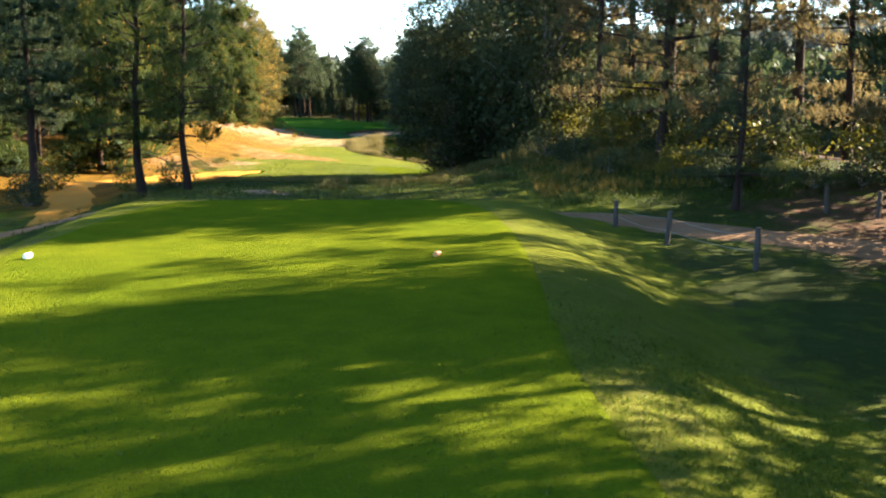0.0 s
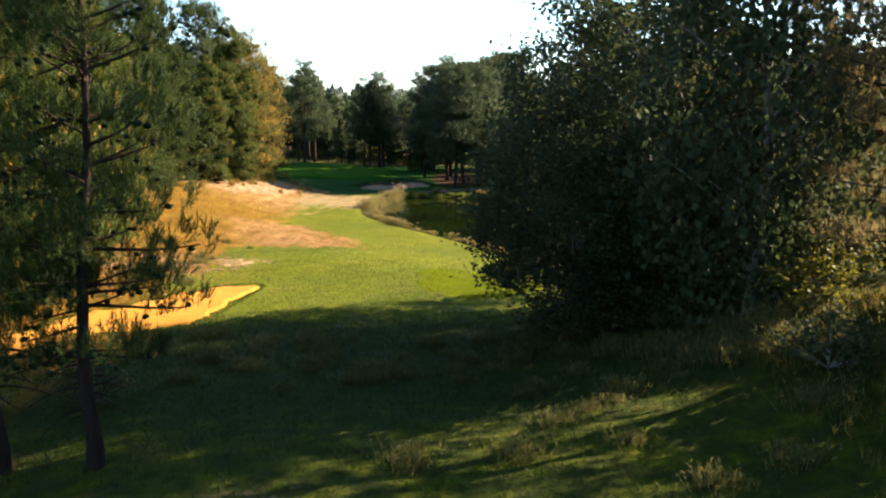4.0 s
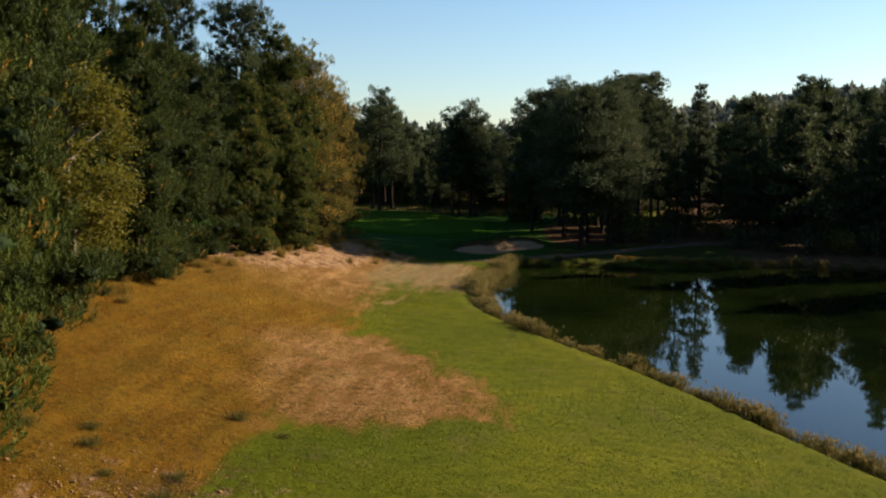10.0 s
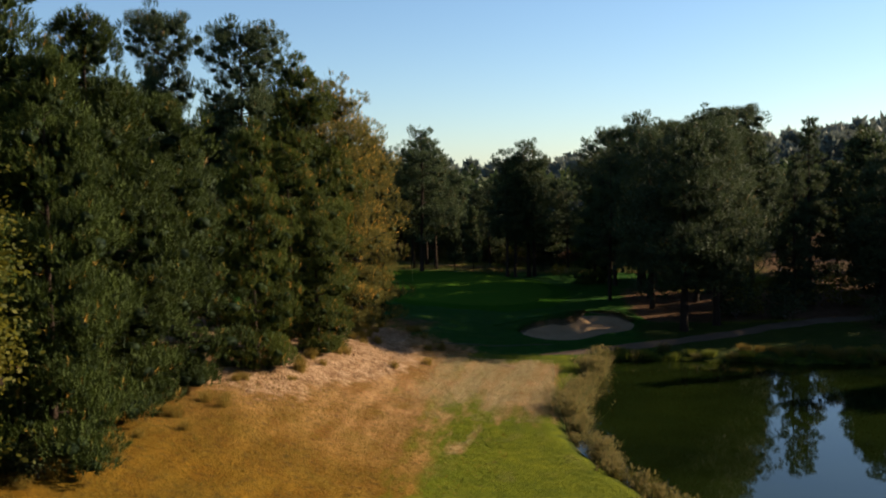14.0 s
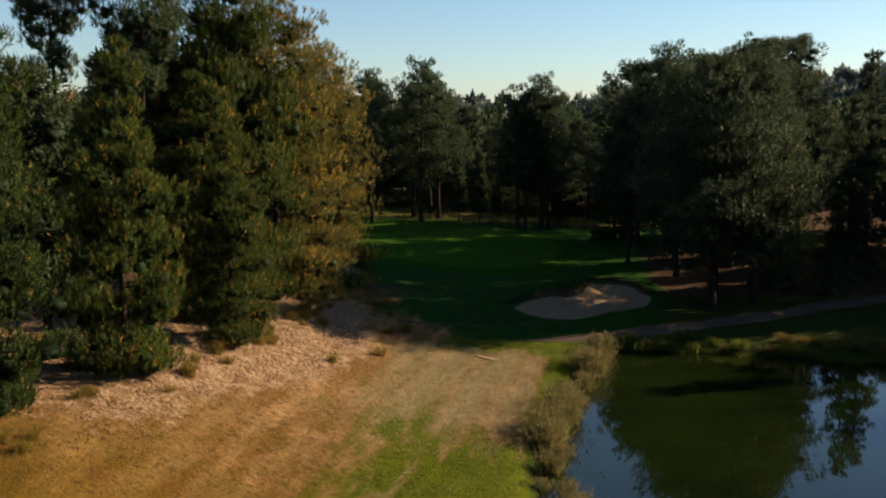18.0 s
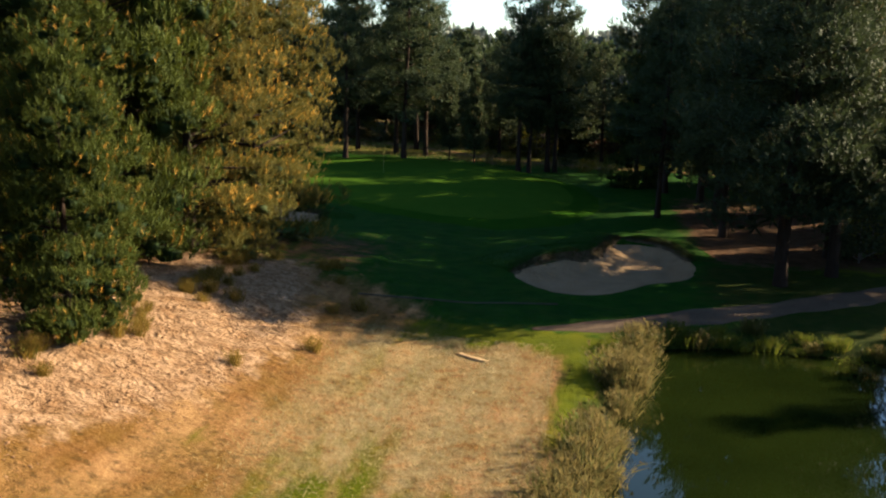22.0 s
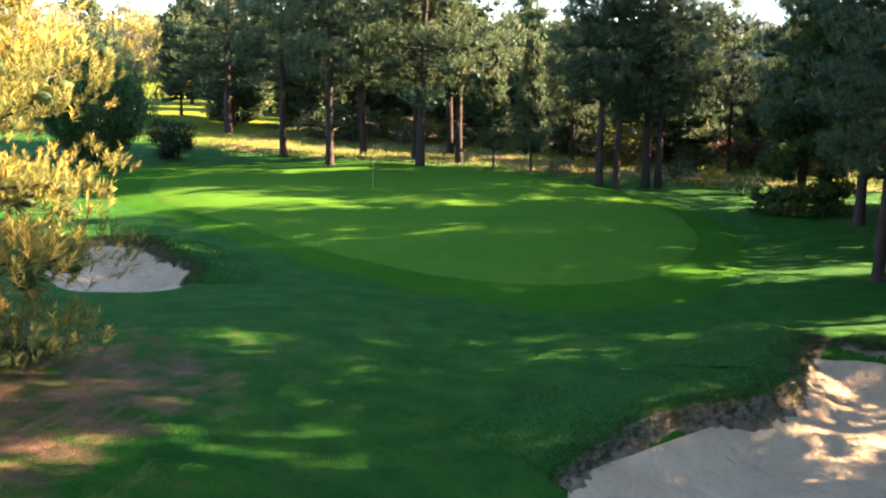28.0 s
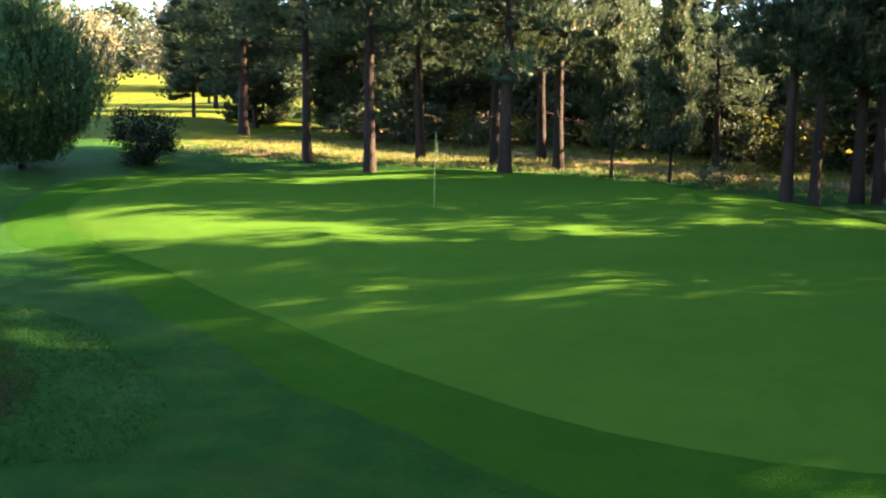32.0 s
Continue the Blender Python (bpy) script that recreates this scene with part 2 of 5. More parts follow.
# brighter needles: sunlight on the left trees put into the colour
MAT_PINE_SUN = foliage("pine_needles_sunlit", (0.011, 0.024, 0.004), (0.105, 0.124, 0.014), (0.28, 0.15, 0.02), 0.8, 0.14, 0.75)
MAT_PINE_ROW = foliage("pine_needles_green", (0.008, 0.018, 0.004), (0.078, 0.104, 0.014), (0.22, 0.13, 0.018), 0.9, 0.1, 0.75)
# gold of low sunlight put into the needle colour, besides real orange tips
MAT_PINE_GOLD = foliage("pine_needles_sunlit_gold", (0.026, 0.038, 0.008), (0.25, 0.2, 0.036), (0.5, 0.28, 0.04), 0.6, 0.15, 0.75)
# brown, backlit look of the mound pines put into the needle colour
MAT_PINE_DULL = foliage("pine_needles_sunlit_brown", (0.05, 0.045, 0.018), (0.15, 0.115, 0.045), (0.26, 0.16, 0.06), 0.8, 0.45, 0.8)
MAT_LEAF = foliage("broad_leaves", (0.02, 0.03, 0.012), (0.056, 0.066, 0.024), (0.12, 0.09, 0.025), 0.95, 0.25, 0.85)
MAT_BIRCH = foliage("yellowing_leaves", (0.045, 0.054, 0.007), (0.13, 0.115, 0.013), (0.2, 0.11, 0.018), 0.92, 0.35)
# haze over the far hill, put into a pale bluish leaf colour
MAT_DISTANT = foliage("haze_tinted_leaves", (0.07, 0.085, 0.075), (0.13, 0.145, 0.12), (0.16, 0.14, 0.09), 0.95, 0.2)
MAT_HEDGE = foliage("brown_hedge_leaves", (0.03, 0.016, 0.009), (0.07, 0.035, 0.018), (0.11, 0.05, 0.02), 0.85, 0.25)
MAT_AUTUMN = foliage("autumn_leaves", (0.1, 0.11, 0.05), (0.21, 0.175, 0.085), (0.26, 0.14, 0.07), 0.85, 0.35)
MAT_CYPRESS = foliage("cypress_scales", (0.02, 0.044, 0.011), (0.06, 0.1, 0.026), (0.085, 0.11, 0.034), 0.95, 0.2)
MAT_BOX = foliage("clipped_dark_leaves", (0.008, 0.015, 0.007), (0.02, 0.03, 0.012), (0.035, 0.035, 0.015), 0.95, 0.1, 0.9)
MAT_REED = foliage("dry_reeds", (0.048, 0.07, 0.012), (0.22, 0.165, 0.064), (0.05, 0.09, 0.014), 0.8, 0.35)
MAT_BANK_GRASS = foliage("sunlit_bank_grass", (0.04, 0.07, 0.006), (0.11, 0.125, 0.014), (0.14, 0.1, 0.03), 0.85, 0.4)
MAT_SEDGE = foliage("bank_sedge", (0.03, 0.04, 0.007), (0.13, 0.098, 0.026), (0.05, 0.085, 0.01), 0.75, 0.3)
MAT_TALL = foliage("tall_dry_grass", (0.085, 0.075, 0.01), (0.27, 0.17, 0.036), (0.05, 0.07, 0.008), 0.82, 0.35)
MAT_STRAW = foliage("cut_straw", (0.2, 0.16, 0.07), (0.46, 0.38, 0.2), (0.16, 0.15, 0.03), 0.9, 0.2)
MAT_HEATH = foliage("heath_grass", (0.035, 0.05, 0.008), (0.12, 0.105, 0.03), (0.2, 0.14, 0.05), 0.9, 0.3)
MAT_WOODGRASS = foliage("pale_woodland_grass", (0.07, 0.09, 0.018), (0.2, 0.18, 0.055), (0.05, 0.08, 0.015), 0.8, 0.3)
MAT_ROUGH = foliage("rough_green_grass", (0.018, 0.036, 0.004), (0.046, 0.062, 0.008), (0.12, 0.085, 0.025), 0.92, 0.3)
MAT_BLADE = foliage("grass_blades", (0.035, 0.06, 0.004), (0.082, 0.105, 0.007), (0.14, 0.11, 0.035), 0.97, 0.35)
MAT_LUSH = foliage("lush_grass_blades", (0.012, 0.05, 0.005), (0.036, 0.09, 0.008), (0.08, 0.08, 0.015), 0.93, 0.3)
MAT_POST = two_tone("weathered_post", (0.05, 0.042, 0.034), (0.1, 0.085, 0.068), 3.0, 20.0, 0.9, 0.8, 0.01, 0.1, stretch=(1, 1, 0.2))


def plain(name, col, rough=0.5, metal=0.0):
    m, nt = nodes_of(name)
    c = world_pos(nt)
    f = noise_fac(nt, c, 6.0, detail=5.0)
    finish(nt, mixc(nt, mathn(nt, "MULTIPLY", f, 0.25), col, tuple(v * 0.6 for v in col)), rough, f, 0.1, 0.005, 0.4, metal)
    return m


def water_material():
    m, nt = nodes_of("pond_water")
    c = world_pos(nt)
    col = mixc(nt, noise_fac(nt, c, 0.12, detail=3.0), (0.002, 0.004, 0.001), (0.008, 0.013, 0.002))
    p = N(nt, "ShaderNodeBsdfPrincipled", Roughness=0.02)
    p.inputs["IOR"].default_value = 1.33
    nt.links.new(col, p.inputs["Base Color"])
    b = N(nt, "ShaderNodeBump", Strength=0.05, Distance=0.02)
    nt.links.new(noise_fac(nt, c, 1.6, detail=2.0, lo=0.0, hi=1.0), b.inputs["Height"])
    nt.links.new(b.outputs[0], p.inputs["Normal"])
    o = nt.nodes.new("ShaderNodeOutputMaterial")
    nt.links.new(p.outputs[0], o.inputs[0])
    return m


MAT_WATER = water_material()

# ---- the lie of the land ----
WATER_Z = -4.65
POND = [(-8.9, 142.6), (-10.3, 137), (-11.6, 130), (-11.6, 123), (-10.4, 118), (-7.6, 111), (-4.6, 105), (-2, 99.6), (0.2, 94.3), (2.2, 89),
        (5, 83), (10, 78), (20, 79), (31, 92), (35, 118), (30, 138), (18, 145), (8, 142.5), (2, 142.8), (-4, 143.8)]
BUNKER_A = [(-15.2, 153.6), (-13.6, 150.9), (-11.8, 150.0), (-9.9, 151), (-8.3, 152.7), (-6.4, 154.2), (-5.6, 157.6), (-6.5, 161.6), (-8.6, 163.2), (-10.2, 163), (-10.9, 159.5), (-12.4, 157.4), (-14, 155.4)]
BUNKER_B = [(-28.4, 166.2), (-28.1, 164), (-29.2, 162.4), (-31, 162.6), (-33, 164.5), (-34.6, 167), (-34.4, 168.9), (-32.5, 168.8), (-30.4, 167.8)]
SANDPIT = [(-12.7, 68.2), (-14.6, 67.8), (-15.9, 64.6), (-17.6, 60.4), (-18.6, 57.6), (-18, 55.2), (-15.9, 55.8), (-13.6, 57.4), (-13.1, 60.2), (-12.8, 64.6)]
STRAW = [(-20.6, 99), (-18.2, 104.5), (-15.6, 104), (-11.9, 97.5), (-9.2, 88.6), (-13.6, 85), (-17, 85.7)]
GREEN = [(-31.5, 174.2), (-26, 170.2), (-21.8, 167.6), (-17.5, 166.8), (-13.6, 169.6), (-11.9, 177), (-13.2, 185), (-17.5, 191), (-24, 194.5), (-31, 194.5), (-38, 191.5), (-41, 186), (-38, 179)]


def loop(points, per=8):
    """A closed smooth line through points (Catmull-Rom)."""
    p = np.array(points, float)
    n = len(p)
    out = []
    for i in range(n):
        a, b, c, d = p[i - 1], p[i], p[(i + 1) % n], p[(i + 2) % n]
        for k in range(per):
            t = k / per
            out.append(0.5 * (2 * b + (c - a) * t + (2 * a - 5 * b + 4 * c - d) * t * t + (3 * b - a - 3 * c + d) * t ** 3))
    return np.array(out)


def outside(x, y, poly):
    """Signed distance to a closed line: negative inside."""
    x, y = np.asarray(x, float), np.asarray(y, float)
    best = np.full(np.broadcast(x, y).shape, 1e9)
    inside = np.zeros(best.shape, bool)
    for (ax, ay), (bx, by) in zip(poly, np.roll(poly, -1, 0)):
        dx, dy = bx - ax, by - ay
        t = np.clip(((x - ax) * dx + (y - ay) * dy) / (dx * dx + dy * dy + 1e-9), 0, 1)
        best = np.minimum(best, np.hypot(x - ax - t * dx, y - ay - t * dy))
        cross = (ay > y) != (by > y)
        with np.errstate(divide="ignore", invalid="ignore"):
            xi = ax + (y - ay) / (dy if abs(dy) > 1e-12 else 1e-12) * dx
        inside ^= cross & (x < xi)
    return np.where(inside, -best, best)


def ss(a, b, v):
    t = np.clip((v - a) / (b - a), 0, 1)
    return t * t * (3 - 2 * t)


def bump(x, y, cx, cy, rx, ry):
    return np.exp(-(((x - cx) / rx) ** 2 + ((y - cy) / ry) ** 2))


L_STRAW, L_POND, L_BA, L_BB, L_PIT, L_GREEN = loop(STRAW, 4), loop(POND, 4), loop(BUNKER_A, 4), loop(BUNKER_B, 4), loop(SANDPIT, 4), loop(GREEN, 4)


def rolls(x, y):
    return 0.10 * np.sin(0.31 * x + 0.17 * y) * np.sin(0.23 * y - 0.11 * x) + 0.05 * np.sin(0.9 * x + 0.4 * y + 1.3) * np.sin(0.7 * y - 0.5 * x)


def H(x, y, pits=True):
    """Height of the ground."""
    x, y = np.asarray(x, float), np.asarray(y, float)
    z = np.interp(y, [-60, 18, 30, 36, 45, 53, 64, 78, 100, 120, 150, 165, 190, 205, 240, 300, 600], [-0.6, -0.6, -0.25, -0.45, -1.1, -1.8, -2.3, -2.6, -3.3, -4.0, -3.95, -3.85, -3.6, -3.4, -2.8, -2.0, -1.0])
    z = z + rolls(x, y)
    z = z - 0.9 * ss(-9, -14, x) * ss(50, 30, y)
    # the tee on its bank
    tee = ss(-11.0, -7.6, x) * ss(5.2, 1.2, x) * ss(-6, -1, y) * ss(28.6, 24.6, y)
    z = z * (1 - tee) + 0.52 * tee
    # the bank under the left row of trees
    rise = np.interp(y, [40, 60, 80, 100, 125, 140, 150, 165], [0.0, 0.8, 2.4, 3.2, 3.0, 2.3, 1.3, 0.2])
    z = z + rise * ss(-15.5, -31, x) + 1.5 * ss(-30, -70, x) * ss(40, 90, y)
    # the wooded mound on the right
    z = z + 2.6 * bump(x, y, 9, 47, 6.5, 10) + 0.8 * ss(4, 14, x) * ss(62, 40, y) * ss(25, 35, y)
    z = z + 0.4 * ss(174, 196, y) * ss(-15, -24, x)
    z = z + 0.35 * ss(2.5, -3.0, outside(x, y, L_GREEN))
    z = z + 6.0 * ss(60, 260, x) + 5 * ss(-80, -260, x) + 3.0 * ss(260, 480, y) + 17 * bump(x, y, 170, 460, 150, 110)
    if pits:
        sd = outside(x, y, L_POND)
        z = z + np.minimum(-4.2 - z, 0) * ss(17, 0.5, sd) * ss(60, 80, y)
        z = z * ss(-1.6, 1.5, sd) + (-5.9) * (1 - ss(-1.6, 1.5, sd))
        z = z - 0.75 * ss(0.35, -1.6, outside(x, y, L_BA)) + 0.2 * bump(x, y, -14.2, 159.8, 2.2, 2.0)
        z = z - 0.8 * ss(0.35, -1.6, outside(x, y, L_BB)) + 0.3 * bump(x, y, -31, 169.6, 2.6, 1.3)
        z = z - 0.1 * ss(0.4, -1.5, outside(x, y, L_PIT))
    return z


def h(x, y):
    return float(H(x, y))


# ---- building helpers ----
def fill_mesh(me, verts, faces):
    """Fast fill with triangles or quads, all of one size."""
    verts, faces = np.asarray(verts, np.float32), np.asarray(faces, np.int32)
    k = faces.shape[1]
    me.vertices.add(len(verts))
    me.vertices.foreach_set("co", verts.ravel())
    me.loops.add(faces.size)
    me.loops.foreach_set("vertex_index", faces.ravel())
    me.polygons.add(len(faces))
    me.polygons.foreach_set("loop_start", np.arange(0, faces.size, k, dtype=np.int32))
    me.update(calc_edges=True)
    return me


def floats(me, name, values, domain="POINT"):
    me.attributes.new(name, "FLOAT", domain).data.foreach_set("value", np.asarray(values, np.float32).ravel())


def smooth(me):
    me.polygons.foreach_set("use_smooth", np.ones(len(me.polygons), bool))


def part_mesh(name, verts, faces, material, parent=None, label="", tint=None, soft=False):
    me = bpy.data.meshes.new(name)
    fill_mesh(me, verts, faces)
    me.materials.append(material)
    if tint is not None:
        floats(me, "tint", tint)
    if soft:
        smooth(me)
    ob = new(name, me)
    ob.parent = parent
    if label:
        ob["label"] = label
    return ob


def part(name, bm, material, parent=None, label=""):
    """Links a bmesh as one mesh object under a thing or a part."""
    me = bpy.data.meshes.new(name)
    bm.to_mesh(me)
    bm.free()
    me.materials.append(material)
    ob = new(name, me)
    ob.parent = parent
    if label:
        ob["label"] = label
    return ob


def sheet(name, line, lift, material, rings=14, tuck=0.06, label="", category="", kind="structure"):
    """A skin of turf or sand over the ground inside a closed line."""
    line = np.asarray(line)
    c = line.mean(0)
    n = len(line)
    fr = np.linspace(0, 1, rings + 1)[1:]
    v = [(c[0], c[1], h(*c) + lift)]
    for i, f in enumerate(fr):
        p = c + (line - c) * f
        v += [(a, b, zz) for (a, b), zz in zip(p, H(p[:, 0], p[:, 1]) + (lift if i < rings - 1 else -tuck))]
    f = [(0, 1 + k, 1 + (k + 1) % n) for k in range(n)]
    for r in range(rings - 1):
        a, b = 1 + r * n, 1 + (r + 1) * n
        for k in range(n):
            k2 = (k + 1) % n
            f += [(a + k, b + k, b + k2), (a + k, b + k2, a + k2)]
    ob = part_mesh(name, v, f, material, soft=True)
    return tagged(ob, label, category, kind=kind)


def strip(name, centre, widths, lift, material, label, category, across=8, tuck=0.05):
    """A track along a line."""
    p = np.array(centre, float)
    s = np.concatenate([[0], np.cumsum(np.hypot(*np.diff(p, axis=0).T))])
    u = np.arange(0, s[-1], 0.5)
    # smooth the bends
    xy = np.stack([np.interp(u, s, p[:, 0]), np.interp(u, s, p[:, 1])], 1)
    for _ in range(14):
        xy[1:-1] = (xy[:-2] + 2 * xy[1:-1] + xy[2:]) / 4
    w = np.interp(u, s, widths)
    w = w * (1 + 0.10 * np.sin(u * 0.9) + 0.07 * np.sin(u * 2.3 + 1))
    d = np.gradient(xy, axis=0)
    d /= np.linalg.norm(d, axis=1)[:, None]
    nrm = np.stack([-d[:, 1], d[:, 0]], 1)
    f = []
    k = np.arange(across + 1)
    q = xy[:, None] + nrm[:, None] * (w[:, None] * (k / across - 0.5))[..., None]
    v = np.dstack([q, H(q[..., 0], q[..., 1]) + np.where((k > 0) & (k < across), lift, -tuck)]).reshape(-1, 3)
    for i in range(len(u) - 1):
        for k in range(across):
            a = i * (across + 1) + k
            f.append((a, a + 1, a + across + 2, a + across + 1))
    return tagged(part_mesh(name, v, f, material, soft=True), label, category, kind="structure")


# ---- ground, one sheet to the horizon ----
def spread(core_a, core_b, step, end_a, end_b):
    mid = list(np.arange(core_a, core_b + 1e-6, step))
    up, d, v = [], step, core_b
    while v < end_b:
        d *= 1.16
        v += d
        up.append(v)
    down, d, v = [], step, core_a
    while v > end_a:
        d *= 1.16
        v -= d
        down.append(v)
    return np.array(down[::-1] + mid + up)


def build_ground():
    xs, ys = spread(-46, 16, 0.55, -2500, 2500), spread(-4, 204, 0.55, -1500, 3500)
    X, Y = np.meshgrid(xs, ys)
    Z = H(X, Y)
    rng = np.random.default_rng(5)
    uneven = ss(2.0, 5.0, outside(X, Y, L_GREEN)) * (1 - ss(-10, -7, X) * ss(3.5, 1.0, X) * ss(27, 24, Y))
    Z = Z + rng.normal(0, 0.012, Z.shape) * uneven
    nx, ny = len(xs), len(ys)
    idx = np.arange(nx * ny).reshape(ny, nx)
    faces = np.stack([idx[:-1, :-1], idx[:-1, 1:], idx[1:, 1:], idx[1:, :-1]], -1).reshape(-1, 4)
    ob = part_mesh("ground", np.stack([X, Y, Z], -1).reshape(-1, 3), faces, MAT_GROUND, soft=True)
    me = ob.data
    # where each kind of cover grows
    edge = np.interp(Y, [50, 62, 72, 82, 90, 97, 104, 112, 124, 130, 144, 150], [-19, -17, -16.5, -17.0, -16.0, -16.0, -17.5, -18.2, -18.8, -17.5, -18.0, -22])
    dry = ss(edge + 2.0, edge - 2.0, X) * ss(54, 66, Y) * ss(152, 143, Y)
    straw = ss(1.6, -1.8, outside(X, Y, L_STRAW) + 0.7 * np.sin(X * 1.7 + Y * 0.6) * np.sin(Y * 1.1))
    dry = np.maximum(dry, 0.95 * straw)
    dry = np.maximum(dry, 0.85 * ss(-11, -14, X) * ss(119, 128, Y) * ss(143, 139, Y) + 0.7 * ss(-18, -12.5, X) * ss(-11.6, -13.8, X) * ss(126, 133, Y) * ss(142, 139, Y))
    dry = np.maximum(dry, ss(-12, -15, X) * ss(30, 42, Y) * ss(75, 60, Y))
    dry = dry * (1 - 0.7 * bump(X, Y, -16, 118, 2.6, 9)) * (1 - 0.75 * bump(X, Y, -18.2, 127.2, 1.3, 2.2)) * (1 - 0.5 * bump(X, Y, -21.9, 128.6, 0.8, 0.9)) * ss(1.0, 3.5, outside(X, Y, L_GREEN))
    dry = np.maximum(dry, 0.4 * ss(-21, -25, X) * ss(146, 150, Y) * ss(160, 152, Y))
    dry = np.maximum(dry, 0.3 * bump(X, Y, 5.5, 45, 4.5, 8))
    dry = np.maximum(dry, 0.5 * ss(197, 200, Y) * ss(216, 210, Y) * ss(-50, -46, X) * ss(-4, -10, X))
    brow = np.interp(Y, [116, 124, 130, 138, 143, 150], [-25.5, -25.0, -22.4, -21.2, -22.6, -23.5])
    bare = ss(brow + 1.2, brow - 1.6, X) * ss(114, 122, Y) * ss(152, 144, Y) * 0.95
    bare = np.maximum(bare, 0.42 * bump(X, Y, -19.5, 72, 3.6, 6.5))
    bare = np.maximum(bare, 0.6 * bump(X, Y, -15.5, 76, 2.2, 2.6))
    bare = np.maximum(bare, 0.8 * bump(X, Y, -6.8, 36.2, 1.5, 1.0))
    litter = ss(-29, -33, X) * ss(50, 70, Y) * ss(170, 150, Y)
    litter = np.maximum(litter, ss(-6.5, -4, X) * ss(156.5, 160, Y) * ss(190, 172, Y))
    litter = np.maximum(litter, 0.75 * ss(6, 12, X) * ss(12, 22, Y) * ss(34, 28, Y))
    litter = np.maximum(litter, 0.8 * ss(9, 16, X) * ss(28, 40, Y))
    litter = np.maximum(litter, 0.5 * bump(X, Y, -17.6, 75, 3.6, 6))
    litter = np.maximum(litter, 0.55 * ss(-20, -23.5, X) * ss(146, 150, Y) * ss(162, 155, Y))
    rough = np.maximum((0.6 * ss(28.5, 33, Y) + 0.35 * ss(40, 46, Y)) * ss(62, 54, Y), ss(3.2, 6.5, X) * ss(60, 40, Y) * 0.8)
    rough = np.maximum(rough, ss(-9, -12, X) * ss(40, 20, Y))
    sd = outside(X, Y, L_POND)
    rough = np.maximum(rough, 0.9 * ss(1.6, 0.3, sd))
    # rough's dark tone puts tree shade into the lawn between path and pond
    rough = np.maximum(rough, 0.85 * ss(-8, -4, X) * ss(142, 144, Y) * ss(160, 156, Y))
    rough = np.maximum(rough, ss(212, 216, Y) * ss(-52, -46, X))
    rough = np.maximum(rough, ss(12, 20, X))
    litter = np.maximum(litter, 0.55 * ss(208, 216, Y) * ss(-50, -44, X))
    west = np.interp(Y, [148, 158], [-25, -40])
    lush = ss(141.5, 145.5, Y) * ss(west - 3, west + 3, X) * ss(206, 198, Y)
    lush = np.maximum(lush, ss(162, 170, Y) * ss(-90, -60, X) * ss(206, 198, Y)) * ss(4, -2, X)
    def near_line(ax, ay, bx, by, wide):
        t = np.clip(((X - ax) * (bx - ax) + (Y - ay) * (by - ay)) / ((bx - ax) ** 2 + (by - ay) ** 2), 0, 1)
        return np.exp(-(((X - ax - t * (bx - ax)) ** 2 + (Y - ay - t * (by - ay)) ** 2) / wide ** 2))

    lines = [(-17.4, 118, -14.8, 138.5, 0.6), (-18.8, 127, -16.6, 138.5, 0.55)]
    pale = np.maximum.reduce([near_line(*p) for p in lines])
    pale = np.maximum(pale * 0.6, 0.8 * ss(125, 130, Y) * ss(142, 139, Y) * ss(-21, -18.8, X) * ss(-12.2, -14, X) * (0.75 + 0.25 * np.sin(X * 2.6 - Y * 0.35)))
    dry = np.maximum(dry, pale)
    relief = np.sin(X * 2.1 + 1.3 * np.sin(Y * 0.9)) * np.sin(Y * 1.7 + np.sin(X * 1.1)) + 0.6 * np.sin(X * 4.3 - Y * 2.9) * np.sin(Y * 3.7 + X)
    me.vertices.foreach_set("co", np.stack([X, Y, Z + 0.09 * bare * relief], -1).astype(np.float32).ravel())
    for name, v in (("pale", pale), ("dry", dry), ("bare", bare), ("litter", litter), ("rough", rough), ("lush", lush), ("ochre", ss(130, 106, Y) * (1 - 0.8 * straw))):
        floats(me, name, v)
    tagged(ob, "rolling golf course ground with green and sun-dried grass", "ground", kind="structure")


build_ground()
water_bm = bmesh.new()
wv = [water_bm.verts.new((x, y, WATER_Z)) for x, y in (np.array(L_POND) - np.mean(L_POND, 0)) * 1.06 + np.mean(L_POND, 0)]
bmesh.ops.triangle_fill(water_bm, use_beauty=True, edges=[water_bm.edges.new((wv[i - 1], wv[i])) for i in range(len(wv))])
bmesh.ops.recalc_face_normals(water_bm, faces=water_bm.faces[:])
pond = tagged(part("pond_water", water_bm, MAT_WATER), "still dark green pond mirroring the trees", "pond", kind="structure")

collar = (L_GREEN - L_GREEN.mean(0)) * 1.14 + L_GREEN.mean(0)
sheet("green_collar", collar, 0.035, MAT_COLLAR, 20, label="darker mown apron round the putting green", category="grass")
sheet("putting_green", L_GREEN, 0.055, MAT_GREEN, 20, label="smooth close-mown putting green in tree shade", category="green")
sheet("tee_ground", loop([(-7.4, -0.5), (-7.7, 10), (-7.6, 20), (-6.8, 24.6), (-3.2, 25.6), (0.4, 24.8), (1.5, 20), (1.5, 10), (1.4, -0.5)], 8), 0.018, MAT_TEE, 20, 0.03, label="flat mown tee on a grass bank", category="tee")
sheet("forward_tee", loop([(-4.8, 66), (-5.4, 71), (-4.6, 77), (-1.5, 79.5), (1.2, 76), (1.5, 70), (-0.4, 65), (-3, 64)], 8), 0.012, MAT_FORWARD, 14, 0.03, label="small mown forward tee beside the fairway", category="tee")
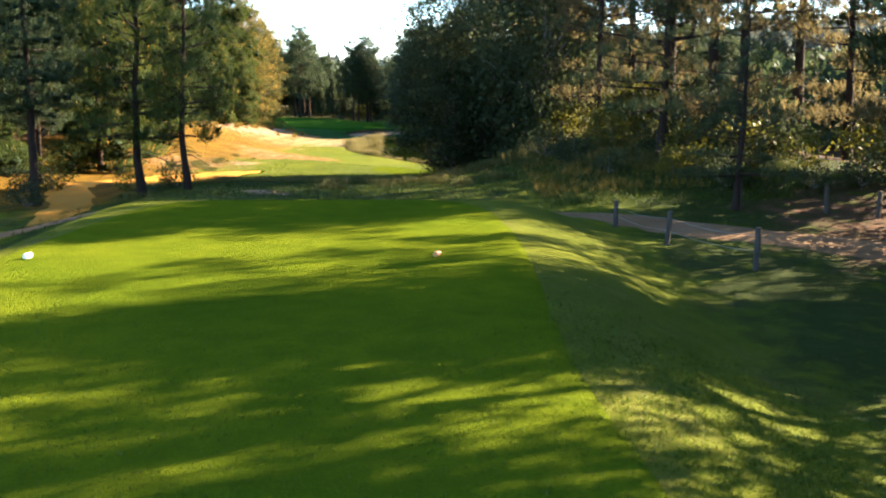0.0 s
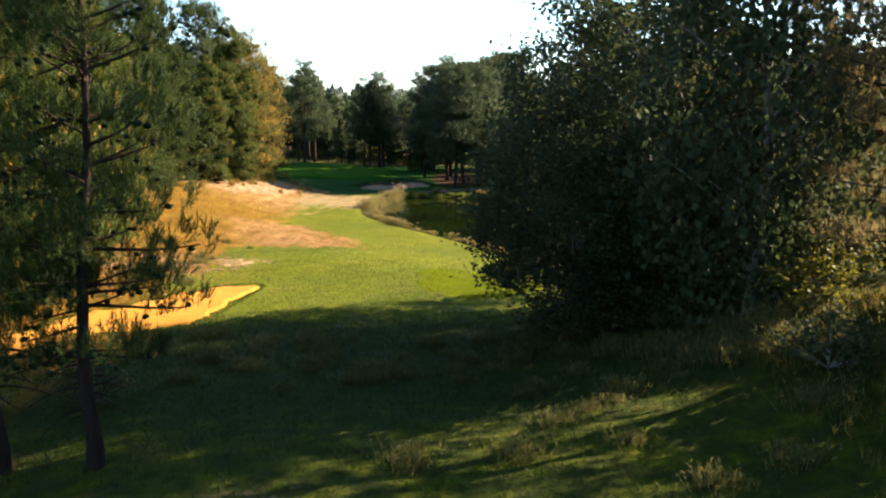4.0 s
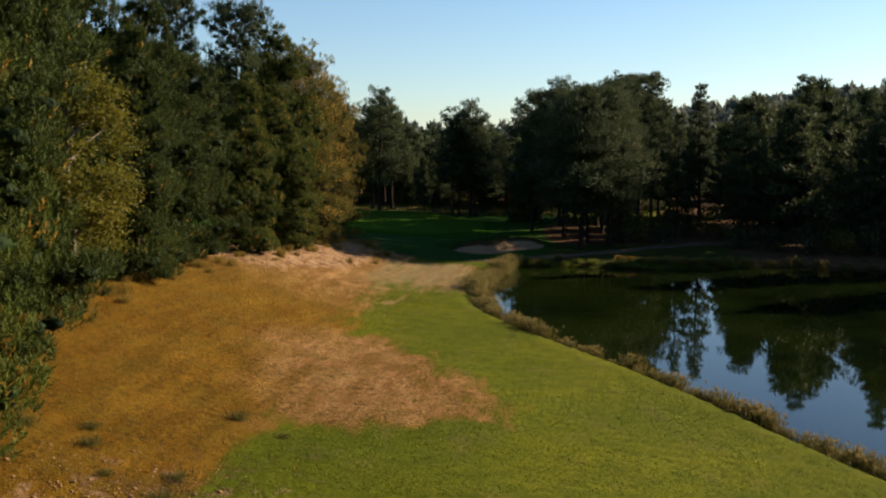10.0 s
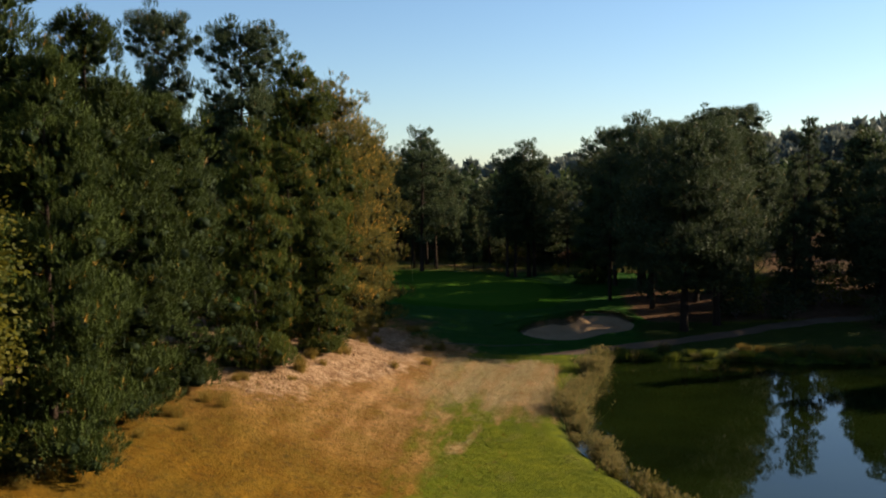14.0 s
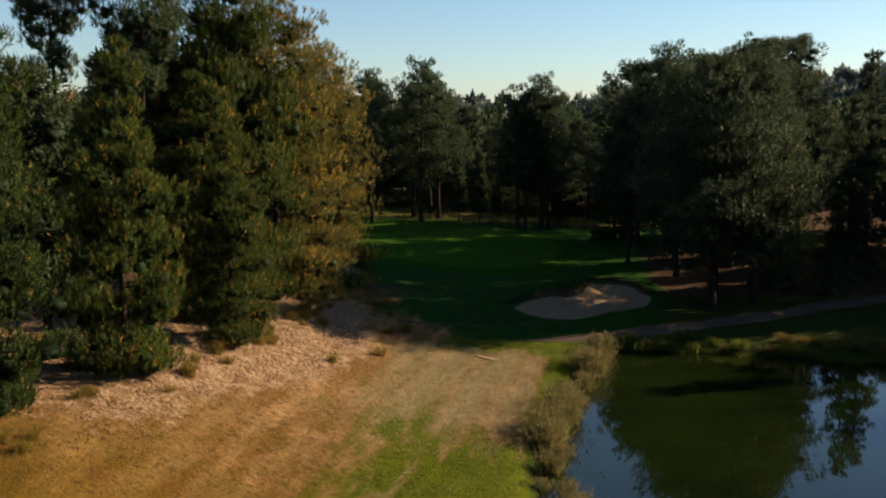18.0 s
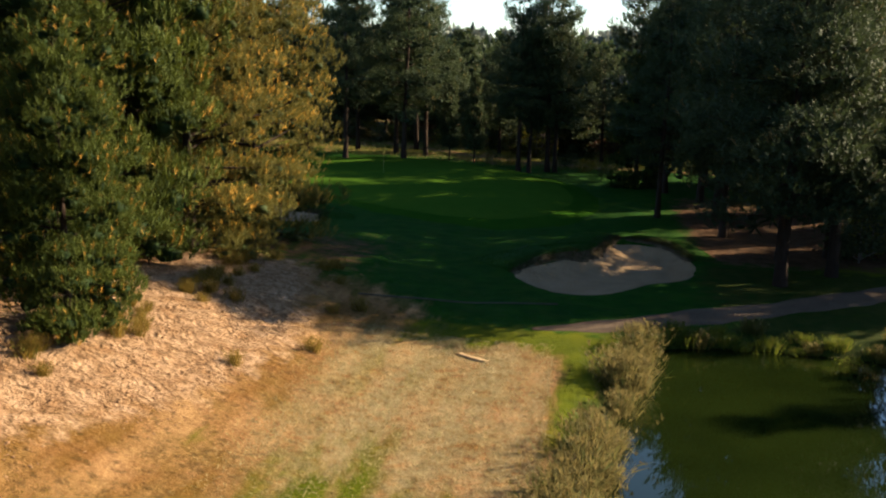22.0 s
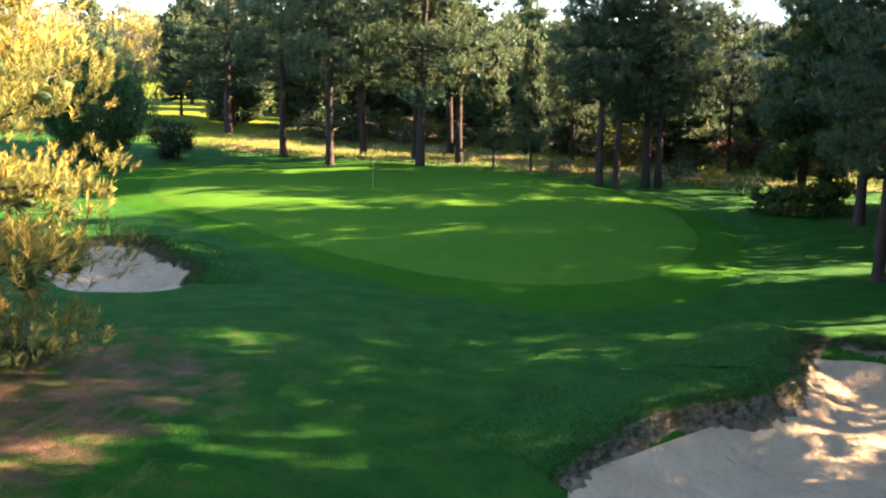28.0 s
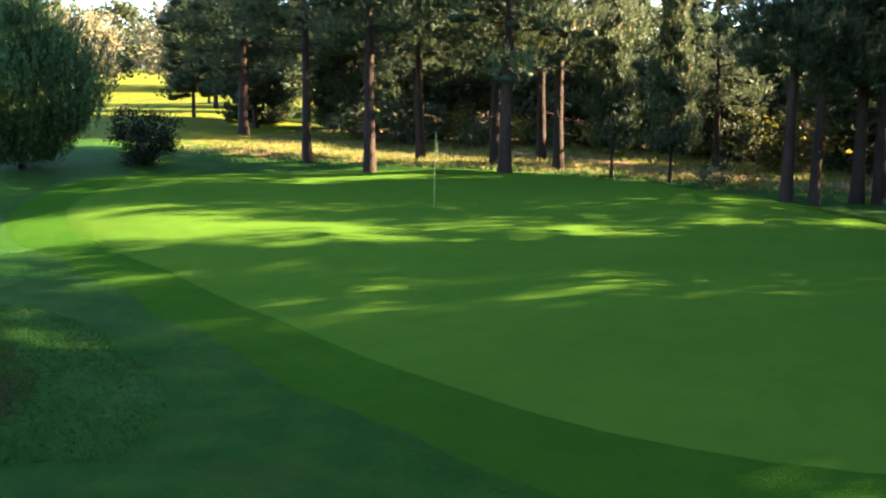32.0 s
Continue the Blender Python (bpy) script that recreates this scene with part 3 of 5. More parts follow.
sheet("greenside_bunker", L_BA, 0.1, MAT_SAND, 14, label="pale sand bunker with ragged turf lip", category="bunker")
sheet("greenside_bunker", L_BB, 0.12, MAT_SAND, 12, label="small pale sand bunker under the pine", category="bunker")
torn = L_PIT + np.column_stack([0.22 * np.sin(np.arange(len(L_PIT)) * 2.3) + 0.12 * np.sin(np.arange(len(L_PIT)) * 5.9), 0.25 * np.sin(np.arange(len(L_PIT)) * 1.9 + 1)])
sheet("sand_area", torn, 0.08, MAT_ORANGE, 12, label="sunlit orange sand strip beside the fairway", category="sand")
strip("earth_track", [(-30, 27), (-16, 28.6), (-9.7, 29.2), (-6, 30.2), (-3, 29.8), (0.5, 28.6), (4.5, 27.2), (8.6, 24.6), (12.5, 22), (24, 17)], [1.5, 1.5, 1.4, 1.3, 1.3, 1.5, 1.8, 2.6, 4.5, 5], 0.035, MAT_DIRT, "trodden earth track crossing below the tee", "track")
strip("sandy_track", [(-17, 57), (-18.5, 52), (-17.5, 45), (-14.6, 38), (-13, 31)], [2.6, 2.4, 2.2, 2.0, 1.6], 0.035, MAT_ORANGE, "sandy track under the pines beside the tee", "track")
strip("gravel_path", [(-13.6, 143.6), (-10.5, 144.8), (-7, 147), (-2.6, 149.6), (1.5, 152.4), (6, 156), (14, 160), (30, 165)], [0.3, 2.0, 2.5, 2.2, 2.4, 2.4, 2.2, 2.2], 0.035, MAT_PATH, "sandy footpath between pond and bunker", "path")


# ---- trees ----
def unit(v):
    return v / np.maximum(np.linalg.norm(v, axis=-1, keepdims=True), 1e-9)


def blades(rng, P, D, count, length, width, spread_by):
    """Thin triangles fanning out of the points P along D."""
    P, D = np.repeat(P, count, 0), np.repeat(D, count, 0)
    d = unit(D + spread_by * rng.normal(size=P.shape))
    side = unit(np.cross(d, rng.normal(size=P.shape)))
    L = length * rng.uniform(0.65, 1.2, (len(P), 1))
    v = np.stack([P - side * width / 2, P + side * width / 2, P + d * L], 1).reshape(-1, 3)
    return v, np.arange(len(v)).reshape(-1, 3)


def shoots(rng, P, D, count, needle, width, length):
    """Upright pine shoots like bottle brushes: needles set round a short axis."""
    axis = unit(D * 0.55 + np.array([0, 0, 0.85]) + 0.18 * rng.normal(size=P.shape))
    k = ((np.arange(count) + 0.5) / count)[None, :, None]
    base = P[:, None] + axis[:, None] * length * k * rng.uniform(0.75, 1.2, (len(P), 1, 1))
    r = rng.normal(size=base.shape)
    r = unit(r - (r * axis[:, None]).sum(-1, keepdims=True) * axis[:, None])
    d = unit(axis[:, None] * (0.55 + 0.5 * k) + r * 0.8)
    side = unit(np.cross(d, axis[:, None] + 0.3 * rng.normal(size=base.shape))) * width / 2
    v = np.stack([base - side, base + side, base + d * needle * rng.uniform(0.75, 1.2, base.shape[:2] + (1,))], 2).reshape(-1, 3)
    return v, np.arange(len(v)).reshape(-1, 3)


def leaf_quads(rng, P, size, flat=0.0, droop=None):
    """Small folded leaves at the points P."""
    n = len(P)
    d = unit(rng.normal(size=(n, 3)) + (0 if droop is None else droop))
    s = unit(np.cross(d, rng.normal(size=(n, 3)) + np.array([0, 0, flat])))
    L = size * rng.uniform(0.6, 1.3, (n, 1))
    v = np.stack([P, P + d * L * 0.55 + s * L * 0.33, P + d * L, P + d * L * 0.55 - s * L * 0.33], 1).reshape(-1, 3)
    return v, np.arange(len(v)).reshape(-1, 4)


def tube(points, radii, sides=7):
    pts = np.asarray(points, float)
    t = unit(np.gradient(pts, axis=0))
    ref = np.array([0.3, 0.9, 0.2])
    a = unit(np.cross(t, ref))
    b = np.cross(t, a)
    ang = np.arange(sides) * 2 * math.pi / sides
    v = (pts[:, None] + np.asarray(radii)[:, None, None] * (np.cos(ang)[None, :, None] * a[:, None] + np.sin(ang)[None, :, None] * b[:, None])).reshape(-1, 3)
    f = []
    for i in range(len(pts) - 1):
        for k in range(sides):
            k2 = (k + 1) % sides
            f.append((i * sides + k, i * sides + k2, (i + 1) * sides + k2, (i + 1) * sides + k))
    return v, np.array(f)


def join(pieces):
    v, f, o = [], [], 0
    for a, b in pieces:
        v.append(a)
        f.append(b + o)
        o += len(a)
    return np.concatenate(v), np.concatenate(f)


def thing(name, label, category, group=""):
    e = new(name)
    e.empty_display_size = 0.3
    return tagged(e, label, category, group)


heart_bm = bmesh.new()
bmesh.ops.create_icosphere(heart_bm, subdivisions=2, radius=1.0)
heart_bm.verts.index_update()
HEART = np.array([v.co[:] for v in heart_bm.verts])
HEART_FACES = np.array([[v.index for v in f.verts] for f in heart_bm.faces])
heart_bm.free()


def reach_of(shape, u):
    """How far the limbs reach at a share u of the crown's height, as a share of the crown's radius."""
    if shape == "cone":
        return (0.74 + 0.26 * min(1, u / 0.15)) * (1 - u ** 1.2) ** 0.92
    if shape == "dome":
        return (0.7 + 0.3 * min(1, u / 0.22)) * (1 - u ** 1.9) ** 0.85
    if shape == "flat":
        return (0.3 + 0.7 * u ** 0.6) * (1 - max(0, u - 0.75) * 2.6)
    return (1 - u) ** 1.05 + 0.07


def make_pine(seed, height, radius, base, mat, shape="cone", label="", name="pine_tree", step=0.55, limbs_each=(5, 8), pad=0.62, plumes=20, needles=11, plume=0.3, needle=0.17, width=0.032, ragged=0.2, gaps=0.0, lean=0.3, rise=0.55, dead=0.02, core=1.0, solid=0.45, trunk_r=None, bark=None, dry_limbs=0):
    """A pine: tapered trunk, limbs in whorls, and plumes of needles set on pads along the limbs. base: where the crown starts, as a share of the height."""
    rng = np.random.default_rng(seed)
    top = thing(name, label, "tree", "pines along the fairway")
    k = 14
    zt = np.linspace(-0.4, height * 0.97, k)
    wob = np.cumsum(rng.normal(0, 0.05, (k, 2)), 0) * lean * 2
    wob -= wob[0]
    spine = np.column_stack([wob, zt])
    r0 = trunk_r or height * 0.0125 + 0.03
    rad = r0 * (1 - zt / height * 0.9) + 0.08 * np.exp(-np.maximum(zt, 0) * 2.2)
    part_mesh("trunk", *tube(spine, rad, 9), bark or MAT_BARK, top, soft=True)
    z0 = base * height
    on_trunk = lambda z: np.array([np.interp(z, zt, spine[:, 0]), np.interp(z, zt, spine[:, 1]), z])
    limbs, C, O, R = [], [], [], []
    for i in range(dry_limbs):
        z, az, L = rng.uniform(0.35, 1.0) * z0, rng.uniform(0, 2 * math.pi), rng.uniform(0.5, 1.6)
        q = np.linspace(0, 1, 5)
        limbs.append(tube(on_trunk(z) + np.column_stack([np.cos(az + 0.3 * q) * L * q, np.sin(az + 0.3 * q) * L * q, L * (0.1 * q - 0.35 * q ** 2)]), 0.022 * (1 - 0.8 * q) + 0.004, 4))
    for z in np.arange(z0, height * 0.975, step):
        u = (z - z0) / (height - z0)
        reach = max(radius * reach_of(shape, u), 0.35)
        lump = rng.uniform(1 - 0.5 * ragged, 1 + 0.5 * ragged)
        n_l = int(rng.integers(*limbs_each))
        az0 = rng.uniform(0, 2 * math.pi)
        for j in range(n_l):
            if rng.random() < gaps:
                continue
            az = az0 + (j + rng.uniform(-0.35, 0.35)) * 2 * math.pi / n_l
            L = reach * lump * rng.uniform(1 - 1.2 * ragged, 1 + 0.5 * ragged)
            up = 0.02 + rise * u + rng.normal(0, 0.08)
            s = np.linspace(0, 1, 6)
            zz = min(z + rng.uniform(-0.4, 0.4) * step, height * 0.97)
            a2 = az + rng.normal(0, 0.15) * s
            line = on_trunk(zz) + np.column_stack([np.cos(a2) * L * s, np.sin(a2) * L * s, L * (up * s - 0.22 * (s * (1 - u)) ** 2 + 0.15 * s ** 3)])
            line[:, 2] = np.maximum(line[:, 2], 0.15)
            limbs.append(tube(line, (0.010 + 0.011 * L) * (1 - 0.85 * s) + 0.005, 4))
            out = np.array([math.cos(az), math.sin(az), 0.0])
            side = np.array([-math.sin(az), math.cos(az), 0.0])
            at = lambda q: np.array([np.interp(q, s, line[:, m]) for m in range(3)])
            spots = [(1.0, 0.0, 1.0)]
            if L > 1.2:
                spots += [(0.74, 0.19, 0.9), (0.7, -0.19, 0.9)]
            if L > 2.6:
                spots += [(0.45, 0.15, 0.8)]
            for q, off, size in spots:
                C.append(at(q) + side * L * (off + rng.normal(0, 0.05)) + rng.normal(0, 0.08, 3))
                O.append(out)
                R.append(pad * size * rng.uniform(0.75, 1.2) * min(1.0, 0.5 + 0.28 * L))
    C, O, R = np.array(C), np.array(O), np.array(R)
    C[:, 2] = np.clip(C[:, 2], 0.25, None)
    tagged(part_mesh("branchwork", *join(limbs), bark or MAT_BARK, top), kind="stuff")
    # plumes on the upper and outer side of each pad
    n = len(C)
    W = rng.uniform(0, 1, n)
    rep = lambda v: np.repeat(v, plumes, 0)
    d = unit(rng.normal(size=(n * plumes, 3)) + rep(O) * 0.75 + np.array([0, 0, 0.45]))
    P = rep(C) + d * rep(R)[:, None] * rng.uniform(0.6, 1.0, (n * plumes, 1)) * np.array([1, 1, 0.6])
    P[:, 2] = np.maximum(P[:, 2], 0.08)
    v, f = shoots(rng, P, unit(d + rep(O) * 0.6), needles, needle, width, plume)
    along = np.tile(np.repeat((np.arange(needles) + 0.5) / needles, 3), n * plumes)
    own = rep(W) * 0.34 + rng.uniform(0, 0.3, n * plumes)
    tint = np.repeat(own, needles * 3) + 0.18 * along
    tint = np.where(np.repeat(rng.uniform(0, 1, n * plumes) < dead * (0.3 + 1.4 * rep(W)), needles * 3), 0.99, np.clip(tint, 0, 0.82))
    # inner blades at the lowest tint: crown shade put into their colour
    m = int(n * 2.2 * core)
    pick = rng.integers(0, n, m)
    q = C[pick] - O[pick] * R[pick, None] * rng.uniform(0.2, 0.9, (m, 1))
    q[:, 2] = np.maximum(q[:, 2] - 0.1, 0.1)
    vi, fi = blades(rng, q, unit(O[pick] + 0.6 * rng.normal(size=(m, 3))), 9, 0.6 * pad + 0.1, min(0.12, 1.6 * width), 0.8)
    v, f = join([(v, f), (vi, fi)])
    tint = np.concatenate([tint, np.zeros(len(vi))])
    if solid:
        # opaque balls inside each pad, lowest tint: deep shade put into shape and colour
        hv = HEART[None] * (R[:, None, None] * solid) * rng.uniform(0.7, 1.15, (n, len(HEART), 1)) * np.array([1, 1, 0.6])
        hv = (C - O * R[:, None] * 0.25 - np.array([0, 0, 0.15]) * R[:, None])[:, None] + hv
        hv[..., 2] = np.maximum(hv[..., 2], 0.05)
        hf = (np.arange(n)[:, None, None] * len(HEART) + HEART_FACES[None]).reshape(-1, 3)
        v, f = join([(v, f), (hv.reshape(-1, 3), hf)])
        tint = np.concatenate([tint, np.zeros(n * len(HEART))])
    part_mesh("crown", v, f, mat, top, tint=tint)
    return top


def make_broadleaf(seed, height, radius, base, leaves, size, mat, bark=None, weeping=False, clumps=60, name="broadleaf_tree", label="", group="broadleaved trees", squash=1.0):
    """A broadleaved tree or shrub: trunk, forking limbs and leaves in clumps round their ends."""
    rng = np.random.default_rng(seed)
    top = thing(name, label, "shrub" if height < 4 else "tree", group)
    zt = np.linspace(-0.3, height * 0.8, 10)
    sp = np.column_stack([np.cumsum(rng.normal(0, 0.05, 10)) * height / 10, np.cumsum(rng.normal(0, 0.05, 10)) * height / 10, zt])
    part_mesh("trunk", *tube(sp, (0.012 * height + 0.02) * (1 - zt / height * 0.9), 8), bark or MAT_BARK_GREY, top, soft=True)
    cz, rz = height * (base + 1) / 2, height * (1 - base) / 2
    u = unit(rng.normal(size=(clumps, 3))) * rng.uniform(0.35, 1.0, (clumps, 1)) ** 0.5
    u[:, :2] *= (1 + 0.18 * np.sin(3 * np.arctan2(u[:, 1], u[:, 0]) + seed))[:, None]
    C = u * np.array([radius, radius * squash, rz]) + np.array([0, 0, cz])
    C[:, 2] = np.maximum(C[:, 2], 0.25)
    limbs = []
    for c in C[:: max(1, clumps // (26 if height > 4 else 9))]:
        z = min(height * 0.75, max(0.15 * height * base + 0.1, c[2] - np.hypot(c[0], c[1]) * 0.8))
        o = np.array([np.interp(z, zt, sp[:, 0]), np.interp(z, zt, sp[:, 1]), z])
        s = np.linspace(0, 1, 6)[:, None]
        line = o + (c - o) * s + np.array([0, 0, 1.0]) * (0.12 * np.linalg.norm(c - o) * s * (1 - s)) + rng.normal(0, 0.05, (6, 3)) * s
        limbs.append(tube(line, (0.02 + 0.0045 * height) * (1 - 0.8 * s[:, 0]), 5))
    tagged(part_mesh("branchwork", *join(limbs), bark or MAT_BARK_GREY, top), kind="stuff")
    per = leaves // clumps
    cr = radius * 0.85 / clumps ** (1 / 3)
    Q = np.repeat(C, per, 0) + rng.normal(0, 1, (clumps * per, 3)) * np.array([cr, cr, cr * 0.75]) * rng.uniform(0.5, 1.0, (clumps * per, 1))
    if weeping:
        Q[:, 2] -= rng.exponential(0.8, len(Q))
    Q[:, 2] = np.maximum(Q[:, 2], 0.05)
    v, f = leaf_quads(rng, Q, size, 0.6, np.array([0, 0, -1.2 if weeping else -0.2]))
    tint = np.repeat(np.clip(np.repeat(rng.uniform(0, 0.75, clumps), per) + rng.uniform(0, 0.25, len(Q)), 0, 1), 4)
    part_mesh("crown", v, f, mat, top, tint=tint)
    return top


LB = "bushy dark green pine with branches down to the ground"
LT = "tall dark green pine with a bare lower trunk"
ROWP = dict(step=1.05, limbs_each=(5, 7), pad=1.0, plumes=48, needles=11, plume=0.27, needle=0.2, width=0.04, ragged=0.3, solid=0.42)
TALLP = dict(step=0.9, limbs_each=(4, 7), pad=0.88, plumes=22, needles=9, plume=0.34, needle=0.22, width=0.045, ragged=0.42, rise=0.4, dry_limbs=12, core=0.4, solid=0.3)
FARP = dict(step=1.1, pad=1.1, plumes=11, needles=5, plume=0.6, needle=0.5, width=0.16, ragged=0.32, rise=0.4, core=0.6, solid=0.5)
models = {
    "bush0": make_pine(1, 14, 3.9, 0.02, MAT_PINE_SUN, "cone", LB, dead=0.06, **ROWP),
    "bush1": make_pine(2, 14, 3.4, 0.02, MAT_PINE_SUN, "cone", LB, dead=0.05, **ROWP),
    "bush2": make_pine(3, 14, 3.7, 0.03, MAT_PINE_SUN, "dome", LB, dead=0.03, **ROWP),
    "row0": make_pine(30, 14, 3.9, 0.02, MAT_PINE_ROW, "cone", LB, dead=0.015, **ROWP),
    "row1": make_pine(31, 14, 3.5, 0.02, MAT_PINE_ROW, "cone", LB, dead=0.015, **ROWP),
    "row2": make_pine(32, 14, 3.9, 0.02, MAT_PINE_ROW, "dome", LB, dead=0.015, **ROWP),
    "mound": make_pine(34, 14, 3.4, 0.16, MAT_PINE_DULL, "dome", "mature pine with needles coloured sunlit brown on the mound", step=0.9, pad=0.6, plumes=16, needles=10, plume=0.3, needle=0.19, width=0.034, ragged=0.45, gaps=0.3, lean=0.7, dead=0.03, core=0.5, dry_limbs=14, solid=0.0),
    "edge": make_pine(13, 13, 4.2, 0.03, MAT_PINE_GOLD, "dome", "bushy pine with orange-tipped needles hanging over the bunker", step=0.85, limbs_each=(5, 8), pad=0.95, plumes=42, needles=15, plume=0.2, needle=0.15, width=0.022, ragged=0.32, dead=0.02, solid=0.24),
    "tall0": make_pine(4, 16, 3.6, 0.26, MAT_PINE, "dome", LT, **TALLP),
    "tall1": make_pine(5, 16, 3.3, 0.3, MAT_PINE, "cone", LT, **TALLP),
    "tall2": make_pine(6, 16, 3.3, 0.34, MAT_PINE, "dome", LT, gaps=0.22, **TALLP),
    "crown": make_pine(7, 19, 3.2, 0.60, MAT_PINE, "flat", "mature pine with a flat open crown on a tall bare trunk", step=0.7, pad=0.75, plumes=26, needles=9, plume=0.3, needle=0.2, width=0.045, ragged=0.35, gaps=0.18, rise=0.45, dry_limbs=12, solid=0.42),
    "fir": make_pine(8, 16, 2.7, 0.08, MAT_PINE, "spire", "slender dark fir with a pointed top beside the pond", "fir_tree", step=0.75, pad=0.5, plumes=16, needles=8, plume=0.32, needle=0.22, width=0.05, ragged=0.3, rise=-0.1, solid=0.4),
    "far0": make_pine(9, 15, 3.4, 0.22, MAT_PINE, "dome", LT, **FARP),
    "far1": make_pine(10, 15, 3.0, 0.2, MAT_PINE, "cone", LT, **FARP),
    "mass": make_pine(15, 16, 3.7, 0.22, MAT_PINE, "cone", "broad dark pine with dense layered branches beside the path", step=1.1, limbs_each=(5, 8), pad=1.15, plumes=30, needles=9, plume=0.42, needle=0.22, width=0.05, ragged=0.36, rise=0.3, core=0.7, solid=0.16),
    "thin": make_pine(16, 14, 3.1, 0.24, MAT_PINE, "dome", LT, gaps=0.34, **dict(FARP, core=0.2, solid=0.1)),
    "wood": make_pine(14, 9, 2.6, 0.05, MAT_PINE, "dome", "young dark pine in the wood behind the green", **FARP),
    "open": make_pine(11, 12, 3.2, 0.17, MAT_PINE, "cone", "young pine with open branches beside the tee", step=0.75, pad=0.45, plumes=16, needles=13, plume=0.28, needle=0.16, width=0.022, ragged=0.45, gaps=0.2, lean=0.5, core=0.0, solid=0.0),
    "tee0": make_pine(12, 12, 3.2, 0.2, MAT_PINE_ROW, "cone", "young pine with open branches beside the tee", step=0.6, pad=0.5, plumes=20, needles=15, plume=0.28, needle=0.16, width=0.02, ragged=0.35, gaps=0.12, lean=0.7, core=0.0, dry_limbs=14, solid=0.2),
    "near": make_broadleaf(20, 12, 4.3, 0.02, 36000, 0.18, MAT_LEAF, label="dense dark broadleaved tree on the mound", clumps=260),
    "leaf0": make_broadleaf(21, 11, 4.2, 0.02, 9000, 0.28, MAT_LEAF, label="dense dark broadleaved tree on the mound", clumps=130),
    "leaf1": make_broadleaf(22, 12, 3.2, 0.08, 9000, 0.26, MAT_LEAF, label="dark weeping birch on the mound", weeping=True, clumps=110),
    "birch": make_broadleaf(23, 9, 1.8, 0.04, 24000, 0.11, MAT_BIRCH, label="slender birch with yellowing leaves among the pines", clumps=80),
    "shrub": make_broadleaf(24, 2.4, 1.5, 0.02, 1100, 0.2, MAT_LEAF, label="low dark shrub in the undergrowth", clumps=36, group="undergrowth shrubs"),
    "shrub_y": make_broadleaf(25, 2.2, 1.4, 0.02, 1000, 0.2, MAT_BIRCH, label="low yellow-green shrub in the undergrowth", clumps=36, group="undergrowth shrubs"),
    "autumn": make_broadleaf(26, 15, 5.0, 0.05, 3600, 0.62, MAT_AUTUMN, label="distant broadleaved tree in golden autumn leaf", clumps=70, group="autumn trees"),
    "far_leaf": make_broadleaf(27, 13, 4.6, 0.05, 3200, 0.62, MAT_LEAF, label="distant dark broadleaved tree", clumps=70),
}
used = set()


def plant(kind, x, y, height=None, turn=None, wide=1.0, sink=0.0, label="", lean=(0, 0)):
    """A tree of that kind at a place, at its height in metres."""
    ob = models[kind]
    full = ob["full"]
    s = (height or full) / full
    turn = (x * 37.7 + y * 53.1) % 360 if turn is None else turn
    m = pose(x, y, h(x, y) - sink, lean[0], lean[1], turn) @ Matrix.Diagonal((s * wide, s * wide, s, 1))
    if kind not in used:
        used.add(kind)
        ob.matrix_basis = m
        made = ob
    else:
        made = copy_thing(ob, m)
        made.scale = m.to_scale()
    if label:
        made["label"] = label
    return made


FULL = dict(mass=16, thin=14, wood=9, row0=14, row1=14, row2=14, mound=14, tee0=12, edge=13, near=12, bush0=14, bush1=14, bush2=14, tall0=16, tall1=16, tall2=16, crown=19, fir=16, far0=15, far1=15, open=12, leaf0=11, leaf1=12, birch=9, shrub=2.4, shrub_y=2.2, autumn=15, far_leaf=13)
for key, ob in models.items():
    ob["full"] = float(FULL[key])

